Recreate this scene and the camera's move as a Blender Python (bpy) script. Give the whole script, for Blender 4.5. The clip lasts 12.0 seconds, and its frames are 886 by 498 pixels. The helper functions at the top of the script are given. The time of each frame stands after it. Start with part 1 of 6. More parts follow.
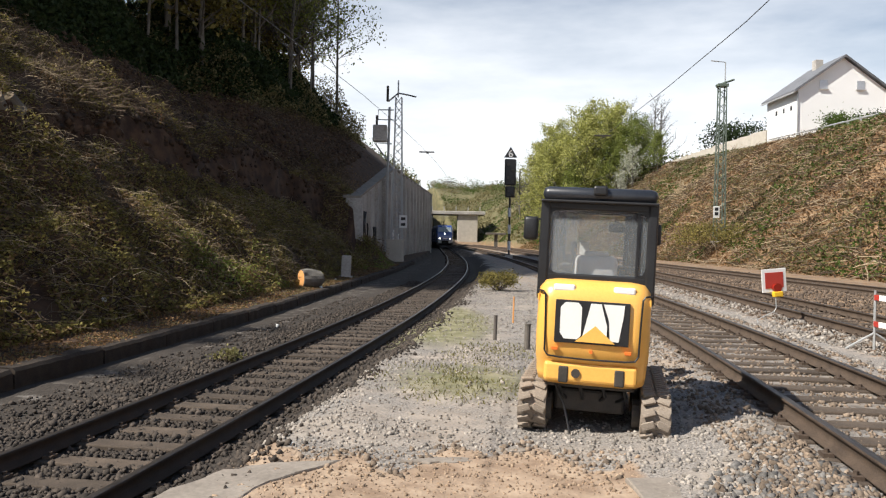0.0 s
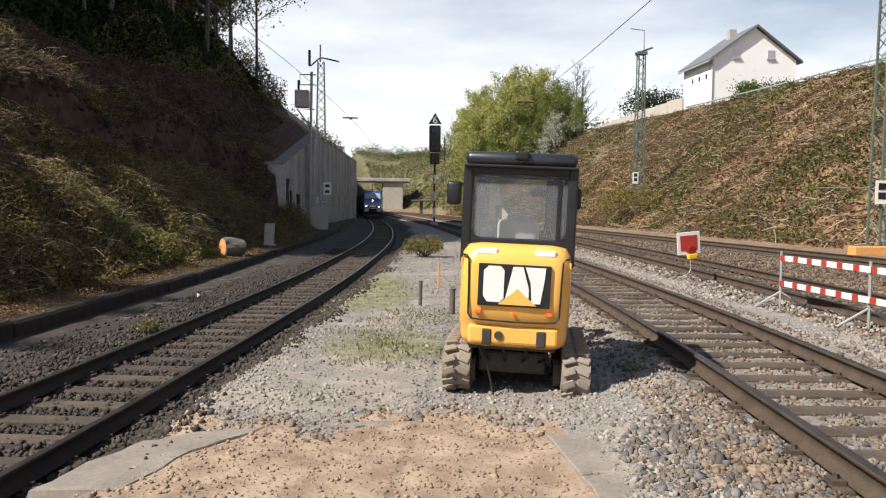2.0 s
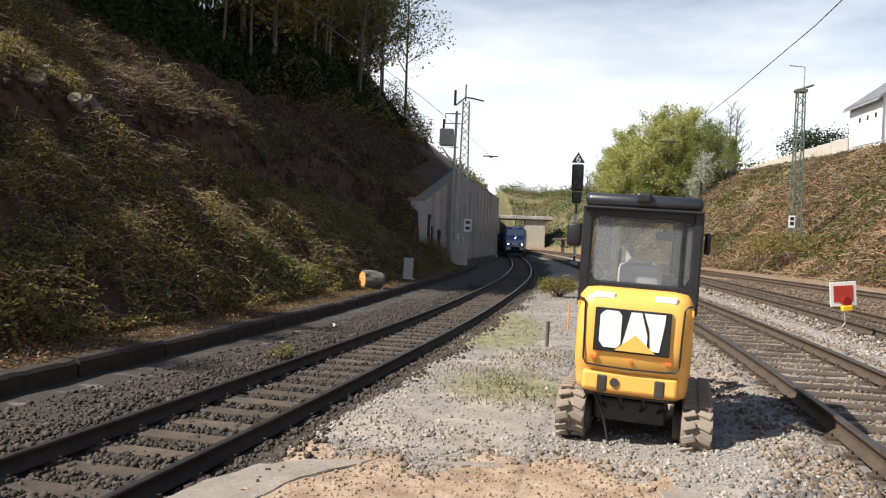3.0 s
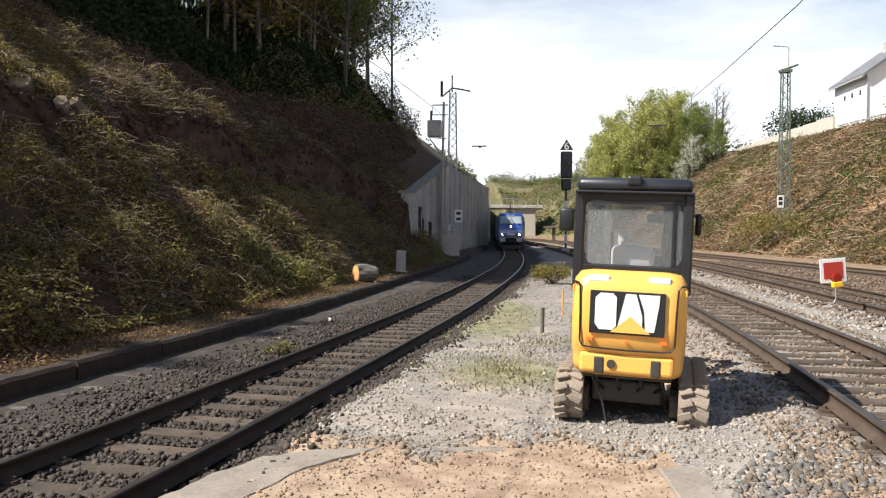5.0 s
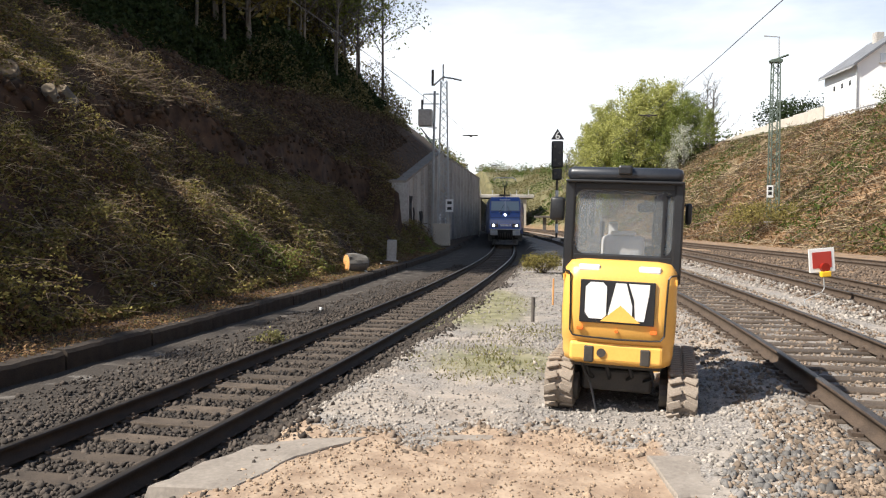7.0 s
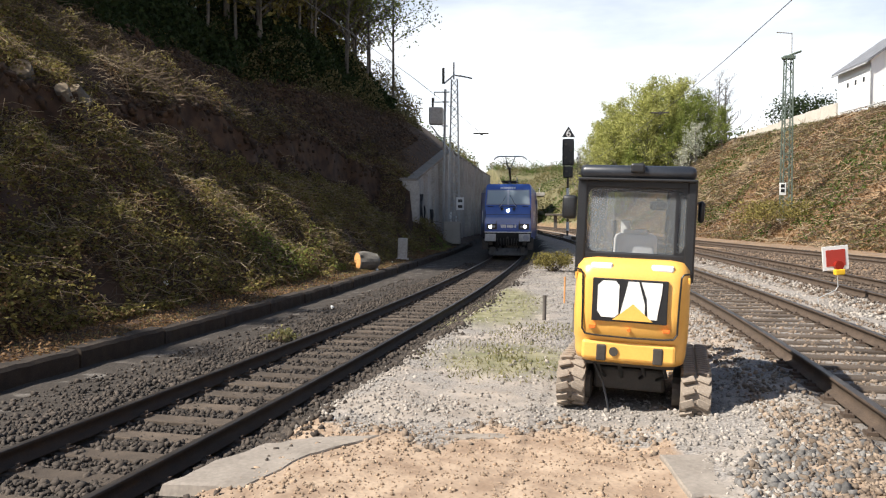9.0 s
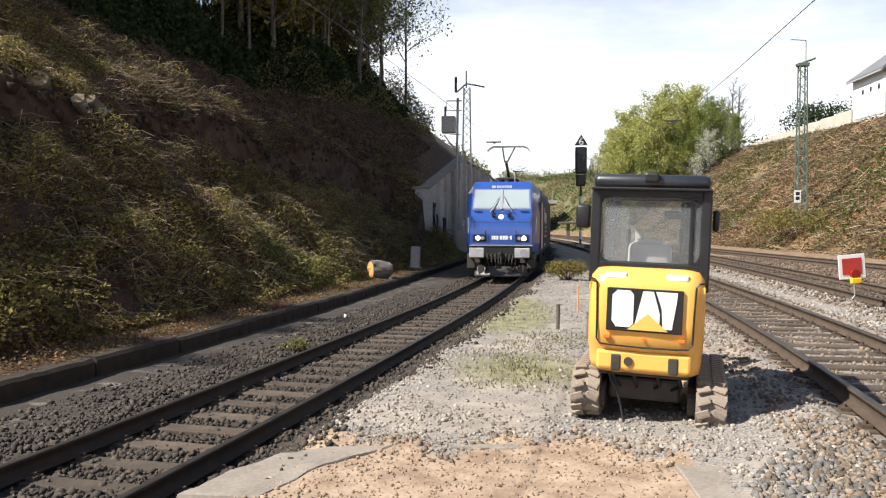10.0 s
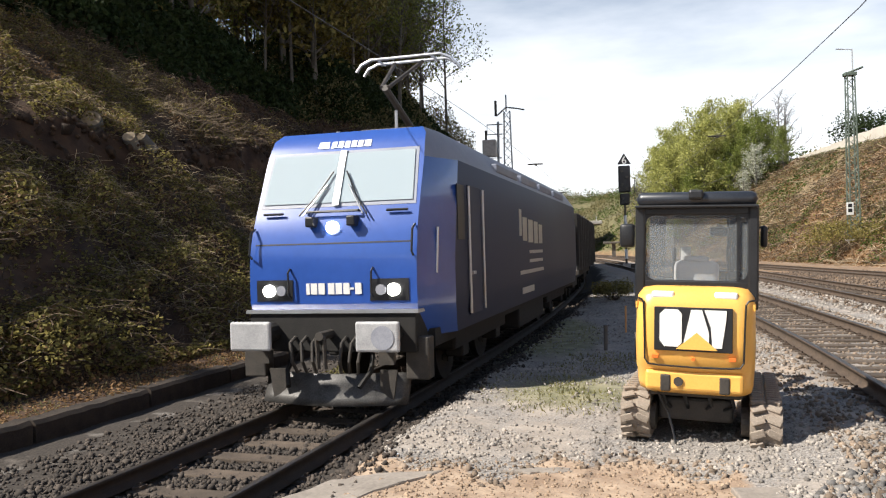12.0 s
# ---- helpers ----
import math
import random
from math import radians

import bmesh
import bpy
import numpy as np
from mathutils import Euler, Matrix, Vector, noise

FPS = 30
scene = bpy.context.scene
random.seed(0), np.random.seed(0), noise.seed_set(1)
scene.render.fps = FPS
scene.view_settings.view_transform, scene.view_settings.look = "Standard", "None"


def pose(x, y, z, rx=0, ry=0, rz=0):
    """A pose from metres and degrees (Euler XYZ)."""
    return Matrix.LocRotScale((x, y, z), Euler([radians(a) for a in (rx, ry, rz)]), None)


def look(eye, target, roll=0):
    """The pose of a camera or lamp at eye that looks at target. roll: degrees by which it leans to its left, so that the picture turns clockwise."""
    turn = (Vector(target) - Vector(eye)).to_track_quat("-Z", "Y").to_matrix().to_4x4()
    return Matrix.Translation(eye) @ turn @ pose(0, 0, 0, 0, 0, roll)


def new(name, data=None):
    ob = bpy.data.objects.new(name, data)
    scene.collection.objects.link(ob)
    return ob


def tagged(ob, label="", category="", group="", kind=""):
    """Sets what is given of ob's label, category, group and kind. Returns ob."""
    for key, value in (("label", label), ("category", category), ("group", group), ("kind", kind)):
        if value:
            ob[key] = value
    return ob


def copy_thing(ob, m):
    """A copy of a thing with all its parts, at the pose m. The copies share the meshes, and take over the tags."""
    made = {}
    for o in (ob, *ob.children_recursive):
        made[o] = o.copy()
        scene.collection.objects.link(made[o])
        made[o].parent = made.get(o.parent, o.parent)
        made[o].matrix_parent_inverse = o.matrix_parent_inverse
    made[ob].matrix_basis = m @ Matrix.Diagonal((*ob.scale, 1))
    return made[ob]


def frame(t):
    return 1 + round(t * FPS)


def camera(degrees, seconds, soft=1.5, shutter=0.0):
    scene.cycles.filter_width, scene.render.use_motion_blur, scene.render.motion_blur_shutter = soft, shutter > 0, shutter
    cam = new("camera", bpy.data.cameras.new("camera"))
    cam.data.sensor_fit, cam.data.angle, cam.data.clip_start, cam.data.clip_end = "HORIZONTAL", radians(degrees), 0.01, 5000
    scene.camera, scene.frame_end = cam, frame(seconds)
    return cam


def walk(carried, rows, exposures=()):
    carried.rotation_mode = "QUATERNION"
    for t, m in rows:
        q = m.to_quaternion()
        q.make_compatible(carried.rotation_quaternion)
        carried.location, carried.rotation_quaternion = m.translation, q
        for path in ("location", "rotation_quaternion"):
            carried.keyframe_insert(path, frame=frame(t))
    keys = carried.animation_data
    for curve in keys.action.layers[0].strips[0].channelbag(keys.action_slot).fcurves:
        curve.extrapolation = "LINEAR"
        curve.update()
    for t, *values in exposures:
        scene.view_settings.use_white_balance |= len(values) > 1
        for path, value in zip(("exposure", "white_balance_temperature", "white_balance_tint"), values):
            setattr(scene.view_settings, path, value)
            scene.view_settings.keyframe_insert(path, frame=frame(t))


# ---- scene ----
cam = camera(59.0, 12.0, soft=1.2)
PATH = [
    (0, (0.0, -0.002, 2.101), (0.001, 1.998, 2.067), 1.0),
    (0.5, (-0.003, 0.004, 2.099), (-0.008, 2.004, 2.058), 1.1),
    (1, (0.004, -0.003, 2.093), (0.007, 1.997, 2.045), 0.8),
    (1.5, (0.013, -0.001, 2.098), (0.031, 1.998, 2.042), 0.9),
    (2, (0.021, -0.008, 2.08), (0.212, 1.979, 1.965), 0.6),
    (2.5, (0.073, -0.037, 2.08), (0.105, 1.959, 1.948), 0.2),
    (3, (0.263, -0.015, 2.11), (0.091, 1.978, 2.081), 2.2),
    (3.5, (0.221, -0.075, 2.093), (0.067, 1.919, 2.065), 0.2),
    (5.5, (0.239, -0.088, 2.081), (0.095, 1.906, 2.014), 0.3),
    (6, (0.236, -0.079, 2.078), (0.106, 1.915, 1.995), 0.5),
    (6.5, (0.238, -0.081, 2.081), (0.11, 1.914, 2.012), 0.5),
    (7, (0.238, -0.083, 2.08), (0.112, 1.912, 2.004), 0.3),
    (9, (0.226, -0.082, 2.084), (0.073, 1.911, 2.003), 0.2),
    (9.5, (0.223, -0.091, 2.089), (0.062, 1.902, 2.023), -0.2),
    (10, (0.215, -0.085, 2.097), (0.03, 1.905, 2.037), 0.1),
    (10.5, (0.229, -0.099, 2.097), (0.028, 1.891, 2.068), -0.5),
    (11, (0.232, -0.105, 2.104), (-0.021, 1.879, 2.1), -1.0),
    (11.5, (0.236, -0.135, 2.106), (-0.005, 1.85, 2.133), -0.6),
    (12, (0.229, -0.122, 2.1), (-0.068, 1.856, 2.103), -1.6),
]
walk(cam, [(t, look(e, g, r)) for t, e, g, r in PATH], exposures=[(0, 0.62), (2, 0.56), (3.5, 0.8), (5.5, 0.87), (10.5, 0.9), (12, 0.82)])

# world and sun: hazy spring noon, sun behind the camera's left shoulder
SUN_EL, SUN_AZ = 46.0, 245.0
world = bpy.data.worlds.new("world")
scene.world = world
world.use_nodes = True
wn, wl = world.node_tree.nodes, world.node_tree.links
wn.clear()
w_out = wn.new("ShaderNodeOutputWorld")
w_bg = wn.new("ShaderNodeBackground")
w_sky = wn.new("ShaderNodeTexSky")
w_sky.sky_type = "NISHITA"
w_sky.sun_disc = False
w_sky.sun_elevation = radians(SUN_EL)
w_sky.sun_rotation = radians(SUN_AZ)
w_sky.dust_density = 0.7
w_tc = wn.new("ShaderNodeTexCoord")
w_map = wn.new("ShaderNodeMapping")
w_map.inputs["Scale"].default_value = (1.0, 1.3, 4.0)
w_noise = wn.new("ShaderNodeTexNoise")
w_noise.inputs["Scale"].default_value = 1.7
w_noise.inputs["Detail"].default_value = 7
w_noise.inputs["Roughness"].default_value = 0.55
w_ramp = wn.new("ShaderNodeMapRange")
w_ramp.inputs["From Min"].default_value, w_ramp.inputs["From Max"].default_value = 0.40, 0.66
w_sep = wn.new("ShaderNodeSeparateXYZ")
w_haze = wn.new("ShaderNodeMapRange")
w_haze.inputs["From Min"].default_value, w_haze.inputs["From Max"].default_value = 0.30, 0.0
w_max = wn.new("ShaderNodeMath")
w_max.operation = "MULTIPLY_ADD"
w_max.use_clamp = True
w_max.inputs[1].default_value = 0.5
w_mix = wn.new("ShaderNodeMix")
w_mix.data_type = "RGBA"
w_mix.inputs[7].default_value = (16.5, 16.8, 17.3, 1)
wl.new(w_tc.outputs["Generated"], w_map.inputs["Vector"])
wl.new(w_tc.outputs["Generated"], w_sep.inputs["Vector"])
wl.new(w_sep.outputs["Z"], w_haze.inputs["Value"])
wl.new(w_map.outputs["Vector"], w_noise.inputs["Vector"])
wl.new(w_noise.outputs["Fac"], w_ramp.inputs["Value"])
w_thin = wn.new("ShaderNodeMapRange")
w_thin.inputs["From Min"].default_value, w_thin.inputs["From Max"].default_value = 0.36, 0.75
w_thin.inputs["To Min"].default_value, w_thin.inputs["To Max"].default_value = 1.0, 0.0
w_veil = wn.new("ShaderNodeMath")
w_veil.operation = "MULTIPLY"
wl.new(w_sep.outputs["Z"], w_thin.inputs["Value"])
wl.new(w_thin.outputs[0], w_veil.inputs[0])
wl.new(w_ramp.outputs[0], w_veil.inputs[1])
wl.new(w_veil.outputs[0], w_max.inputs[0])
wl.new(w_haze.outputs[0], w_max.inputs[2])
wl.new(w_max.outputs[0], w_mix.inputs[0])
w_gain = wn.new("ShaderNodeVectorMath")
w_gain.operation = "SCALE"
w_gain.inputs["Scale"].default_value = 1.35
wl.new(w_sky.outputs["Color"], w_gain.inputs[0])
wl.new(w_gain.outputs["Vector"], w_mix.inputs[6])
wl.new(w_mix.outputs[2], w_bg.inputs["Color"])
w_bg.inputs["Strength"].default_value = 0.05
wl.new(w_bg.outputs["Background"], w_out.inputs["Surface"])
sun_data = bpy.data.lights.new("sun", "SUN")
sun_data.energy, sun_data.angle, sun_data.color = 5.0, radians(0.6), (1.0, 0.94, 0.85)
sun = new("sun", sun_data)
_a, _e = radians(SUN_AZ), radians(SUN_EL)
SUN_DIR = Vector((math.sin(_a) * math.cos(_e), math.cos(_a) * math.cos(_e), math.sin(_e)))
sun.matrix_world = look(SUN_DIR * 60, (0, 0, 0))


# ---------- materials ----------
def mat(name, a, b=None, scale=6.0, rough=0.7, bump=0.25, metal=0.0, fine=60.0, contrast=(0.35, 0.68), spread=0.0, coat=0.0):
    """Two colours mixed by coarse and fine noise, with bump; spread varies the tone from object to object and island to island."""
    m = bpy.data.materials.new(name)
    m.use_nodes = True
    n, l = m.node_tree.nodes, m.node_tree.links
    p = n["Principled BSDF"]
    p.inputs["Roughness"].default_value, p.inputs["Metallic"].default_value = rough, metal
    p.inputs["Coat Weight"].default_value = coat
    b = b or tuple(v * 0.75 for v in a)
    tc = n.new("ShaderNodeTexCoord")
    n1, n2 = n.new("ShaderNodeTexNoise"), n.new("ShaderNodeTexNoise")
    n1.inputs["Scale"].default_value, n2.inputs["Scale"].default_value = scale, fine
    n1.inputs["Detail"].default_value, n2.inputs["Detail"].default_value = 5, 3
    add = n.new("ShaderNodeMath")
    add.operation = "MULTIPLY_ADD"
    add.inputs[1].default_value = 0.45
    l.new(n2.outputs["Fac"], add.inputs[0])
    sc = n.new("ShaderNodeMath")
    sc.operation = "MULTIPLY"
    sc.inputs[1].default_value = 0.55
    l.new(n1.outputs["Fac"], sc.inputs[0])
    l.new(sc.outputs[0], add.inputs[2])
    ramp = n.new("ShaderNodeValToRGB")
    ramp.color_ramp.elements[0].position, ramp.color_ramp.elements[1].position = contrast
    ramp.color_ramp.elements[0].color, ramp.color_ramp.elements[1].color = (*a, 1), (*b, 1)
    l.new(tc.outputs["Object"], n1.inputs["Vector"])
    l.new(tc.outputs["Object"], n2.inputs["Vector"])
    l.new(add.outputs[0], ramp.inputs["Fac"])
    colour = ramp.outputs["Color"]
    if spread:
        info, geo = n.new("ShaderNodeObjectInfo"), n.new("ShaderNodeNewGeometry")
        tot = n.new("ShaderNodeMath")
        tot.operation = "ADD"
        l.new(info.outputs["Random"], tot.inputs[0])
        l.new(geo.outputs["Random Per Island"], tot.inputs[1])
        wrap = n.new("ShaderNodeMath")
        wrap.operation = "FRACT"
        l.new(tot.outputs[0], wrap.inputs[0])
        rng = n.new("ShaderNodeMapRange")
        rng.inputs["To Min"].default_value, rng.inputs["To Max"].default_value = 1 - spread, 1 + spread
        l.new(wrap.outputs[0], rng.inputs["Value"])
        hsv = n.new("ShaderNodeHueSaturation")
        l.new(rng.outputs[0], hsv.inputs["Value"])
        l.new(colour, hsv.inputs["Color"])
        colour = hsv.outputs["Color"]
    l.new(colour, p.inputs["Base Color"])
    if bump:
        bp = n.new("ShaderNodeBump")
        bp.inputs["Strength"].default_value = bump
        bp.inputs["Distance"].default_value = 0.02
        l.new(add.outputs[0], bp.inputs["Height"])
        l.new(bp.outputs["Normal"], p.inputs["Normal"])
    return m


def leaf_mat(name, a, b, spread=0.4):
    m = mat(name, a, b, 3.0, 0.6, 0.0, fine=25.0, spread=spread)
    n, l = m.node_tree.nodes, m.node_tree.links
    p = n["Principled BSDF"]
    p.inputs["Specular IOR Level"].default_value = 0.15
    tr = n.new("ShaderNodeBsdfTranslucent")
    mx = n.new("ShaderNodeMixShader")
    mx.inputs[0].default_value = 0.35
    l.new(p.inputs["Base Color"].links[0].from_socket, tr.inputs["Color"])
    l.new(p.outputs[0], mx.inputs[1])
    l.new(tr.outputs[0], mx.inputs[2])
    l.new(mx.outputs[0], n["Material Output"].inputs["Surface"])
    return m


def glow(name, colour, strength):
    m = bpy.data.materials.new(name)
    m.use_nodes = True
    p = m.node_tree.nodes["Principled BSDF"]
    p.inputs["Base Color"].default_value = (*colour, 1)
    p.inputs["Emission Color"].default_value = (*colour, 1)
    p.inputs["Emission Strength"].default_value = strength
    return m


def glass(name, tint, alpha, rough=0.03):
    """Window glass: part clear, part gloss."""
    m = bpy.data.materials.new(name)
    m.use_nodes = True
    n, l = m.node_tree.nodes, m.node_tree.links
    p = n["Principled BSDF"]
    p.inputs["Base Color"].default_value = (*tint, 1)
    p.inputs["Roughness"].default_value = rough
    tr = n.new("ShaderNodeBsdfTransparent")
    mx = n.new("ShaderNodeMixShader")
    mx.inputs[0].default_value = alpha
    l.new(tr.outputs[0], mx.inputs[1])
    l.new(p.outputs[0], mx.inputs[2])
    l.new(mx.outputs[0], n["Material Output"].inputs["Surface"])
    return m


M = {}
M["yellow"] = mat("yellow_paint", (0.89, 0.55 * 0.9, 0.115), (0.80, 0.46 * 0.9, 0.085), 3.0, 0.34, 0.03, coat=0.3)
M["black"] = mat("black_paint", (0.009, 0.0095, 0.011), (0.02, 0.021, 0.024), 5.0, 0.42, 0.05)
M["roof_black"] = mat("black_roof_moulding", (0.016, 0.019, 0.026), (0.03, 0.034, 0.042), 4.0, 0.35, 0.05, coat=0.2)
M["rubber"] = mat("dusty_rubber", (0.19, 0.152, 0.118), (0.31, 0.262, 0.212), 9.0, 0.9, 0.4)
M["steel_dark"] = mat("dark_steel", (0.03, 0.027, 0.024), (0.07, 0.06, 0.05), 8.0, 0.6, 0.2)
M["white"] = mat("white_paint", (0.80, 0.80, 0.78), (0.74, 0.74, 0.72), 3.0, 0.45, 0.02)
M["orange"] = mat("orange_reflector", (0.85, 0.20, 0.03), (0.75, 0.16, 0.03), 9.0, 0.3, 0.0)
# grey share of the cab glass stands for sky reflected in it
M["cab_glass"] = glass("cab_glass", (0.36, 0.39, 0.41), 0.17, 0.05)
M["seat"] = mat("grey_seat_vinyl", (0.62, 0.62, 0.62), (0.52, 0.52, 0.52), 12, 0.6, 0.1)
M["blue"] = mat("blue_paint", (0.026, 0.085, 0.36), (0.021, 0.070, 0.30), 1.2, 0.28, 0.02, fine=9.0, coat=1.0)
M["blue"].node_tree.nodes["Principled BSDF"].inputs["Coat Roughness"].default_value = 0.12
# locomotive side paint: dusty blue, darkened further to hold the side's shade
M["grey_blue"] = mat("dusty_shaded_blue_paint", (0.011, 0.018, 0.052), (0.017, 0.023, 0.050), 0.7, 0.55, 0.05, fine=7.0)
M["loco_roof"] = mat("grey_roof_paint", (0.22, 0.24, 0.30), (0.15, 0.17, 0.22), 2.0, 0.5, 0.1)
# pale bluish tint paints the reflected sky into the windscreens
M["loco_glass"] = glass("windscreen", (0.42, 0.50, 0.54), 0.8, 0.04)
# dusty underparts, taken down to near black for the deep shade there
M["loco_dark"] = mat("brake_dust_shade_black", (0.006, 0.0055, 0.005), (0.017, 0.015, 0.013), 5.0, 0.8, 0.3)
M["buffer"] = mat("worn_grey_buffer", (0.28, 0.28, 0.29), (0.48, 0.48, 0.48), 6.0, 0.5, 0.15)
M["lamp"] = glow("lit_headlamp", (1.0, 0.97, 0.88), 5.0)
M["lamp_off"] = mat("unlit_lens", (0.35, 0.36, 0.40), (0.25, 0.26, 0.3), 9, 0.15, 0.0)
M["chrome"] = mat("pale_metal", (0.55, 0.56, 0.58), (0.45, 0.46, 0.48), 9.0, 0.35, 0.02, metal=0.7)
M["rail_head"] = mat("rail_head_steel", (0.035, 0.030, 0.027), (0.08, 0.07, 0.064), 3.0, 0.45, 0.05, metal=0.5)
# two rusty rail tones: shaded sides for the single track, sunlit for the others
M["rail"] = mat("shaded_rusty_rail", (0.016, 0.011, 0.008), (0.042, 0.028, 0.020), 5.0, 0.8, 0.3)
M["rail_lit"] = mat("lit_brown_rail", (0.045, 0.031, 0.022), (0.10, 0.070, 0.049), 5.0, 0.8, 0.3)
M["sleeper"] = mat("weathered_oak_sleeper", (0.042, 0.031, 0.023), (0.105, 0.079, 0.058), 4.0, 0.9, 0.5, spread=0.25)
M["clip"] = mat("rusty_fastening", (0.05, 0.034, 0.024), (0.10, 0.07, 0.05), 20, 0.8, 0.2)
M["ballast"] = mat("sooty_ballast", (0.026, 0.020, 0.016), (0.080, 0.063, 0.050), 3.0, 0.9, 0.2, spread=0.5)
M["ballast_pale"] = mat("pale_ballast", (0.185, 0.165, 0.144), (0.345, 0.312, 0.276), 3.0, 0.9, 0.2, spread=0.45)
M["ballast_brown"] = mat("brown_ballast", (0.125, 0.092, 0.066), (0.26, 0.20, 0.148), 3.0, 0.9, 0.2, spread=0.45)
M["ballast_grey"] = mat("grey_ballast", (0.085, 0.080, 0.075), (0.20, 0.19, 0.18), 3.0, 0.9, 0.2, spread=0.45)
M["plough"] = mat("scuffed_plough_steel", (0.022, 0.021, 0.02), (0.11, 0.105, 0.10), 4.0, 0.5, 0.15, metal=0.3)
M["sand_lump"] = mat("sandy_clod", (0.23, 0.16, 0.105), (0.36, 0.27, 0.19), 5.0, 0.95, 0.4, spread=0.25)
# clods match the bank soil, which is darkened for shade
M["soil_clod"] = mat("shaded_earth_clod", (0.020, 0.011, 0.006), (0.085, 0.050, 0.028), 5.0, 0.95, 0.4, spread=0.5)
M["ballast_rust"] = mat("rust_stained_ballast", (0.070, 0.050, 0.036), (0.165, 0.122, 0.09), 3.0, 0.9, 0.2, spread=0.45)
M["kerb"] = mat("dark_old_kerb", (0.013, 0.009, 0.0065), (0.050, 0.035, 0.024), 5.0, 0.95, 0.6)
M["concrete"] = mat("stained_concrete", (0.30, 0.278, 0.254), (0.52, 0.488, 0.448), 0.6, 0.9, 0.25, fine=9.0)
M["concrete_pale"] = mat("pale_concrete", (0.40, 0.365, 0.31), (0.52, 0.48, 0.415), 1.5, 0.9, 0.2, fine=14.0)
M["slab"] = mat("dusty_concrete_slab", (0.185, 0.160, 0.135), (0.31, 0.272, 0.232), 2.0, 0.9, 0.35, fine=30.0)
M["galv"] = mat("galvanised_steel", (0.36, 0.37, 0.37), (0.46, 0.47, 0.47), 4.0, 0.5, 0.05, metal=0.3)
M["green_steel"] = mat("green_painted_steel", (0.085, 0.115, 0.09), (0.13, 0.16, 0.13), 4.0, 0.6, 0.1)
M["red"] = mat("signal_red", (0.45, 0.045, 0.03), (0.38, 0.04, 0.03), 5, 0.5, 0.02)
M["lamp_yellow"] = mat("yellow_plastic", (0.85, 0.52, 0.03), (0.8, 0.47, 0.03), 9, 0.4, 0.0)
M["red_lens"] = mat("dark_red_lens", (0.28, 0.02, 0.012), (0.2, 0.015, 0.01), 9, 0.15, 0.0)
M["bark"] = mat("grey_bark", (0.075, 0.068, 0.058), (0.18, 0.168, 0.148), 3.0, 0.95, 0.6, spread=0.3)
M["cut_wood"] = mat("fresh_cut_wood", (0.62, 0.27, 0.08), (0.72, 0.38, 0.14), 8, 0.8, 0.2)
M["timber"] = mat("grey_post_timber", (0.09, 0.08, 0.07), (0.16, 0.14, 0.12), 6, 0.9, 0.4)
M["house"] = mat("white_render", (0.88, 0.88, 0.87), (0.83, 0.83, 0.82), 0.6, 0.8, 0.05)
M["tiles"] = mat("grey_slate", (0.10, 0.105, 0.115), (0.17, 0.175, 0.19), 1.0, 0.7, 0.2, spread=0.25)
M["wire"] = mat("dark_wire", (0.05, 0.05, 0.05), (0.08, 0.08, 0.08), 9, 0.5, 0.0)
M["stem"] = mat("dead_bramble_stem", (0.055, 0.037, 0.024), (0.15, 0.108, 0.068), 1.0, 0.9, 0.0, spread=0.5)
M["stem_pale"] = mat("pale_dry_stem", (0.24, 0.18, 0.115), (0.40, 0.32, 0.21), 1.0, 0.9, 0.0, spread=0.4)
M["leaf_ivy"] = leaf_mat("bramble_leaf", (0.122, 0.108, 0.031), (0.285, 0.238, 0.080), 0.6)
M["leaf_dry"] = leaf_mat("dry_leaf", (0.14, 0.086, 0.042), (0.28, 0.185, 0.098), 0.55)
M["leaf_dry_pale"] = leaf_mat("bleached_leaf", (0.135, 0.076, 0.036), (0.27, 0.17, 0.085), 0.5)
M["leaf_new"] = leaf_mat("new_leaf", (0.285, 0.30, 0.082), (0.44, 0.43, 0.155), 0.35)
M["leaf_olive"] = leaf_mat("olive_scrub_leaf", (0.12, 0.108, 0.046), (0.23, 0.20, 0.098), 0.4)
M["leaf_spring"] = leaf_mat("spring_leaf", (0.14, 0.175, 0.04), (0.25, 0.28, 0.075))
M["leaf_green"] = leaf_mat("green_leaf", (0.05, 0.085, 0.018), (0.10, 0.14, 0.03))
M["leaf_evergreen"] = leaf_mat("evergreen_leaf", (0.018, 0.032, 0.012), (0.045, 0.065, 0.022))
M["blossom"] = leaf_mat("white_blossom", (0.50, 0.52, 0.40), (0.66, 0.66, 0.55))
M["grass"] = leaf_mat("grass_blade", (0.15, 0.145, 0.06), (0.27, 0.245, 0.11))


# ---------- mesh tools ----------
def from_bm(name, bm, material, smooth=False):
    me = bpy.data.meshes.new(name)
    bmesh.ops.recalc_face_normals(bm, faces=bm.faces)
    bm.to_mesh(me)
    bm.free()
    if smooth:
        for f in me.polygons:
            f.use_smooth = True
    me.materials.append(M[material])
    return me


def part(name, bm, material, parent=None, label="", smooth=False):
    ob = new(name, from_bm(name, bm, material, smooth))
    if parent:
        ob.parent = parent
    return tagged(ob, label)


def put(name, mesh, parent, m):
    ob = new(name, mesh)
    ob.parent = parent
    ob.matrix_basis = m
    return ob


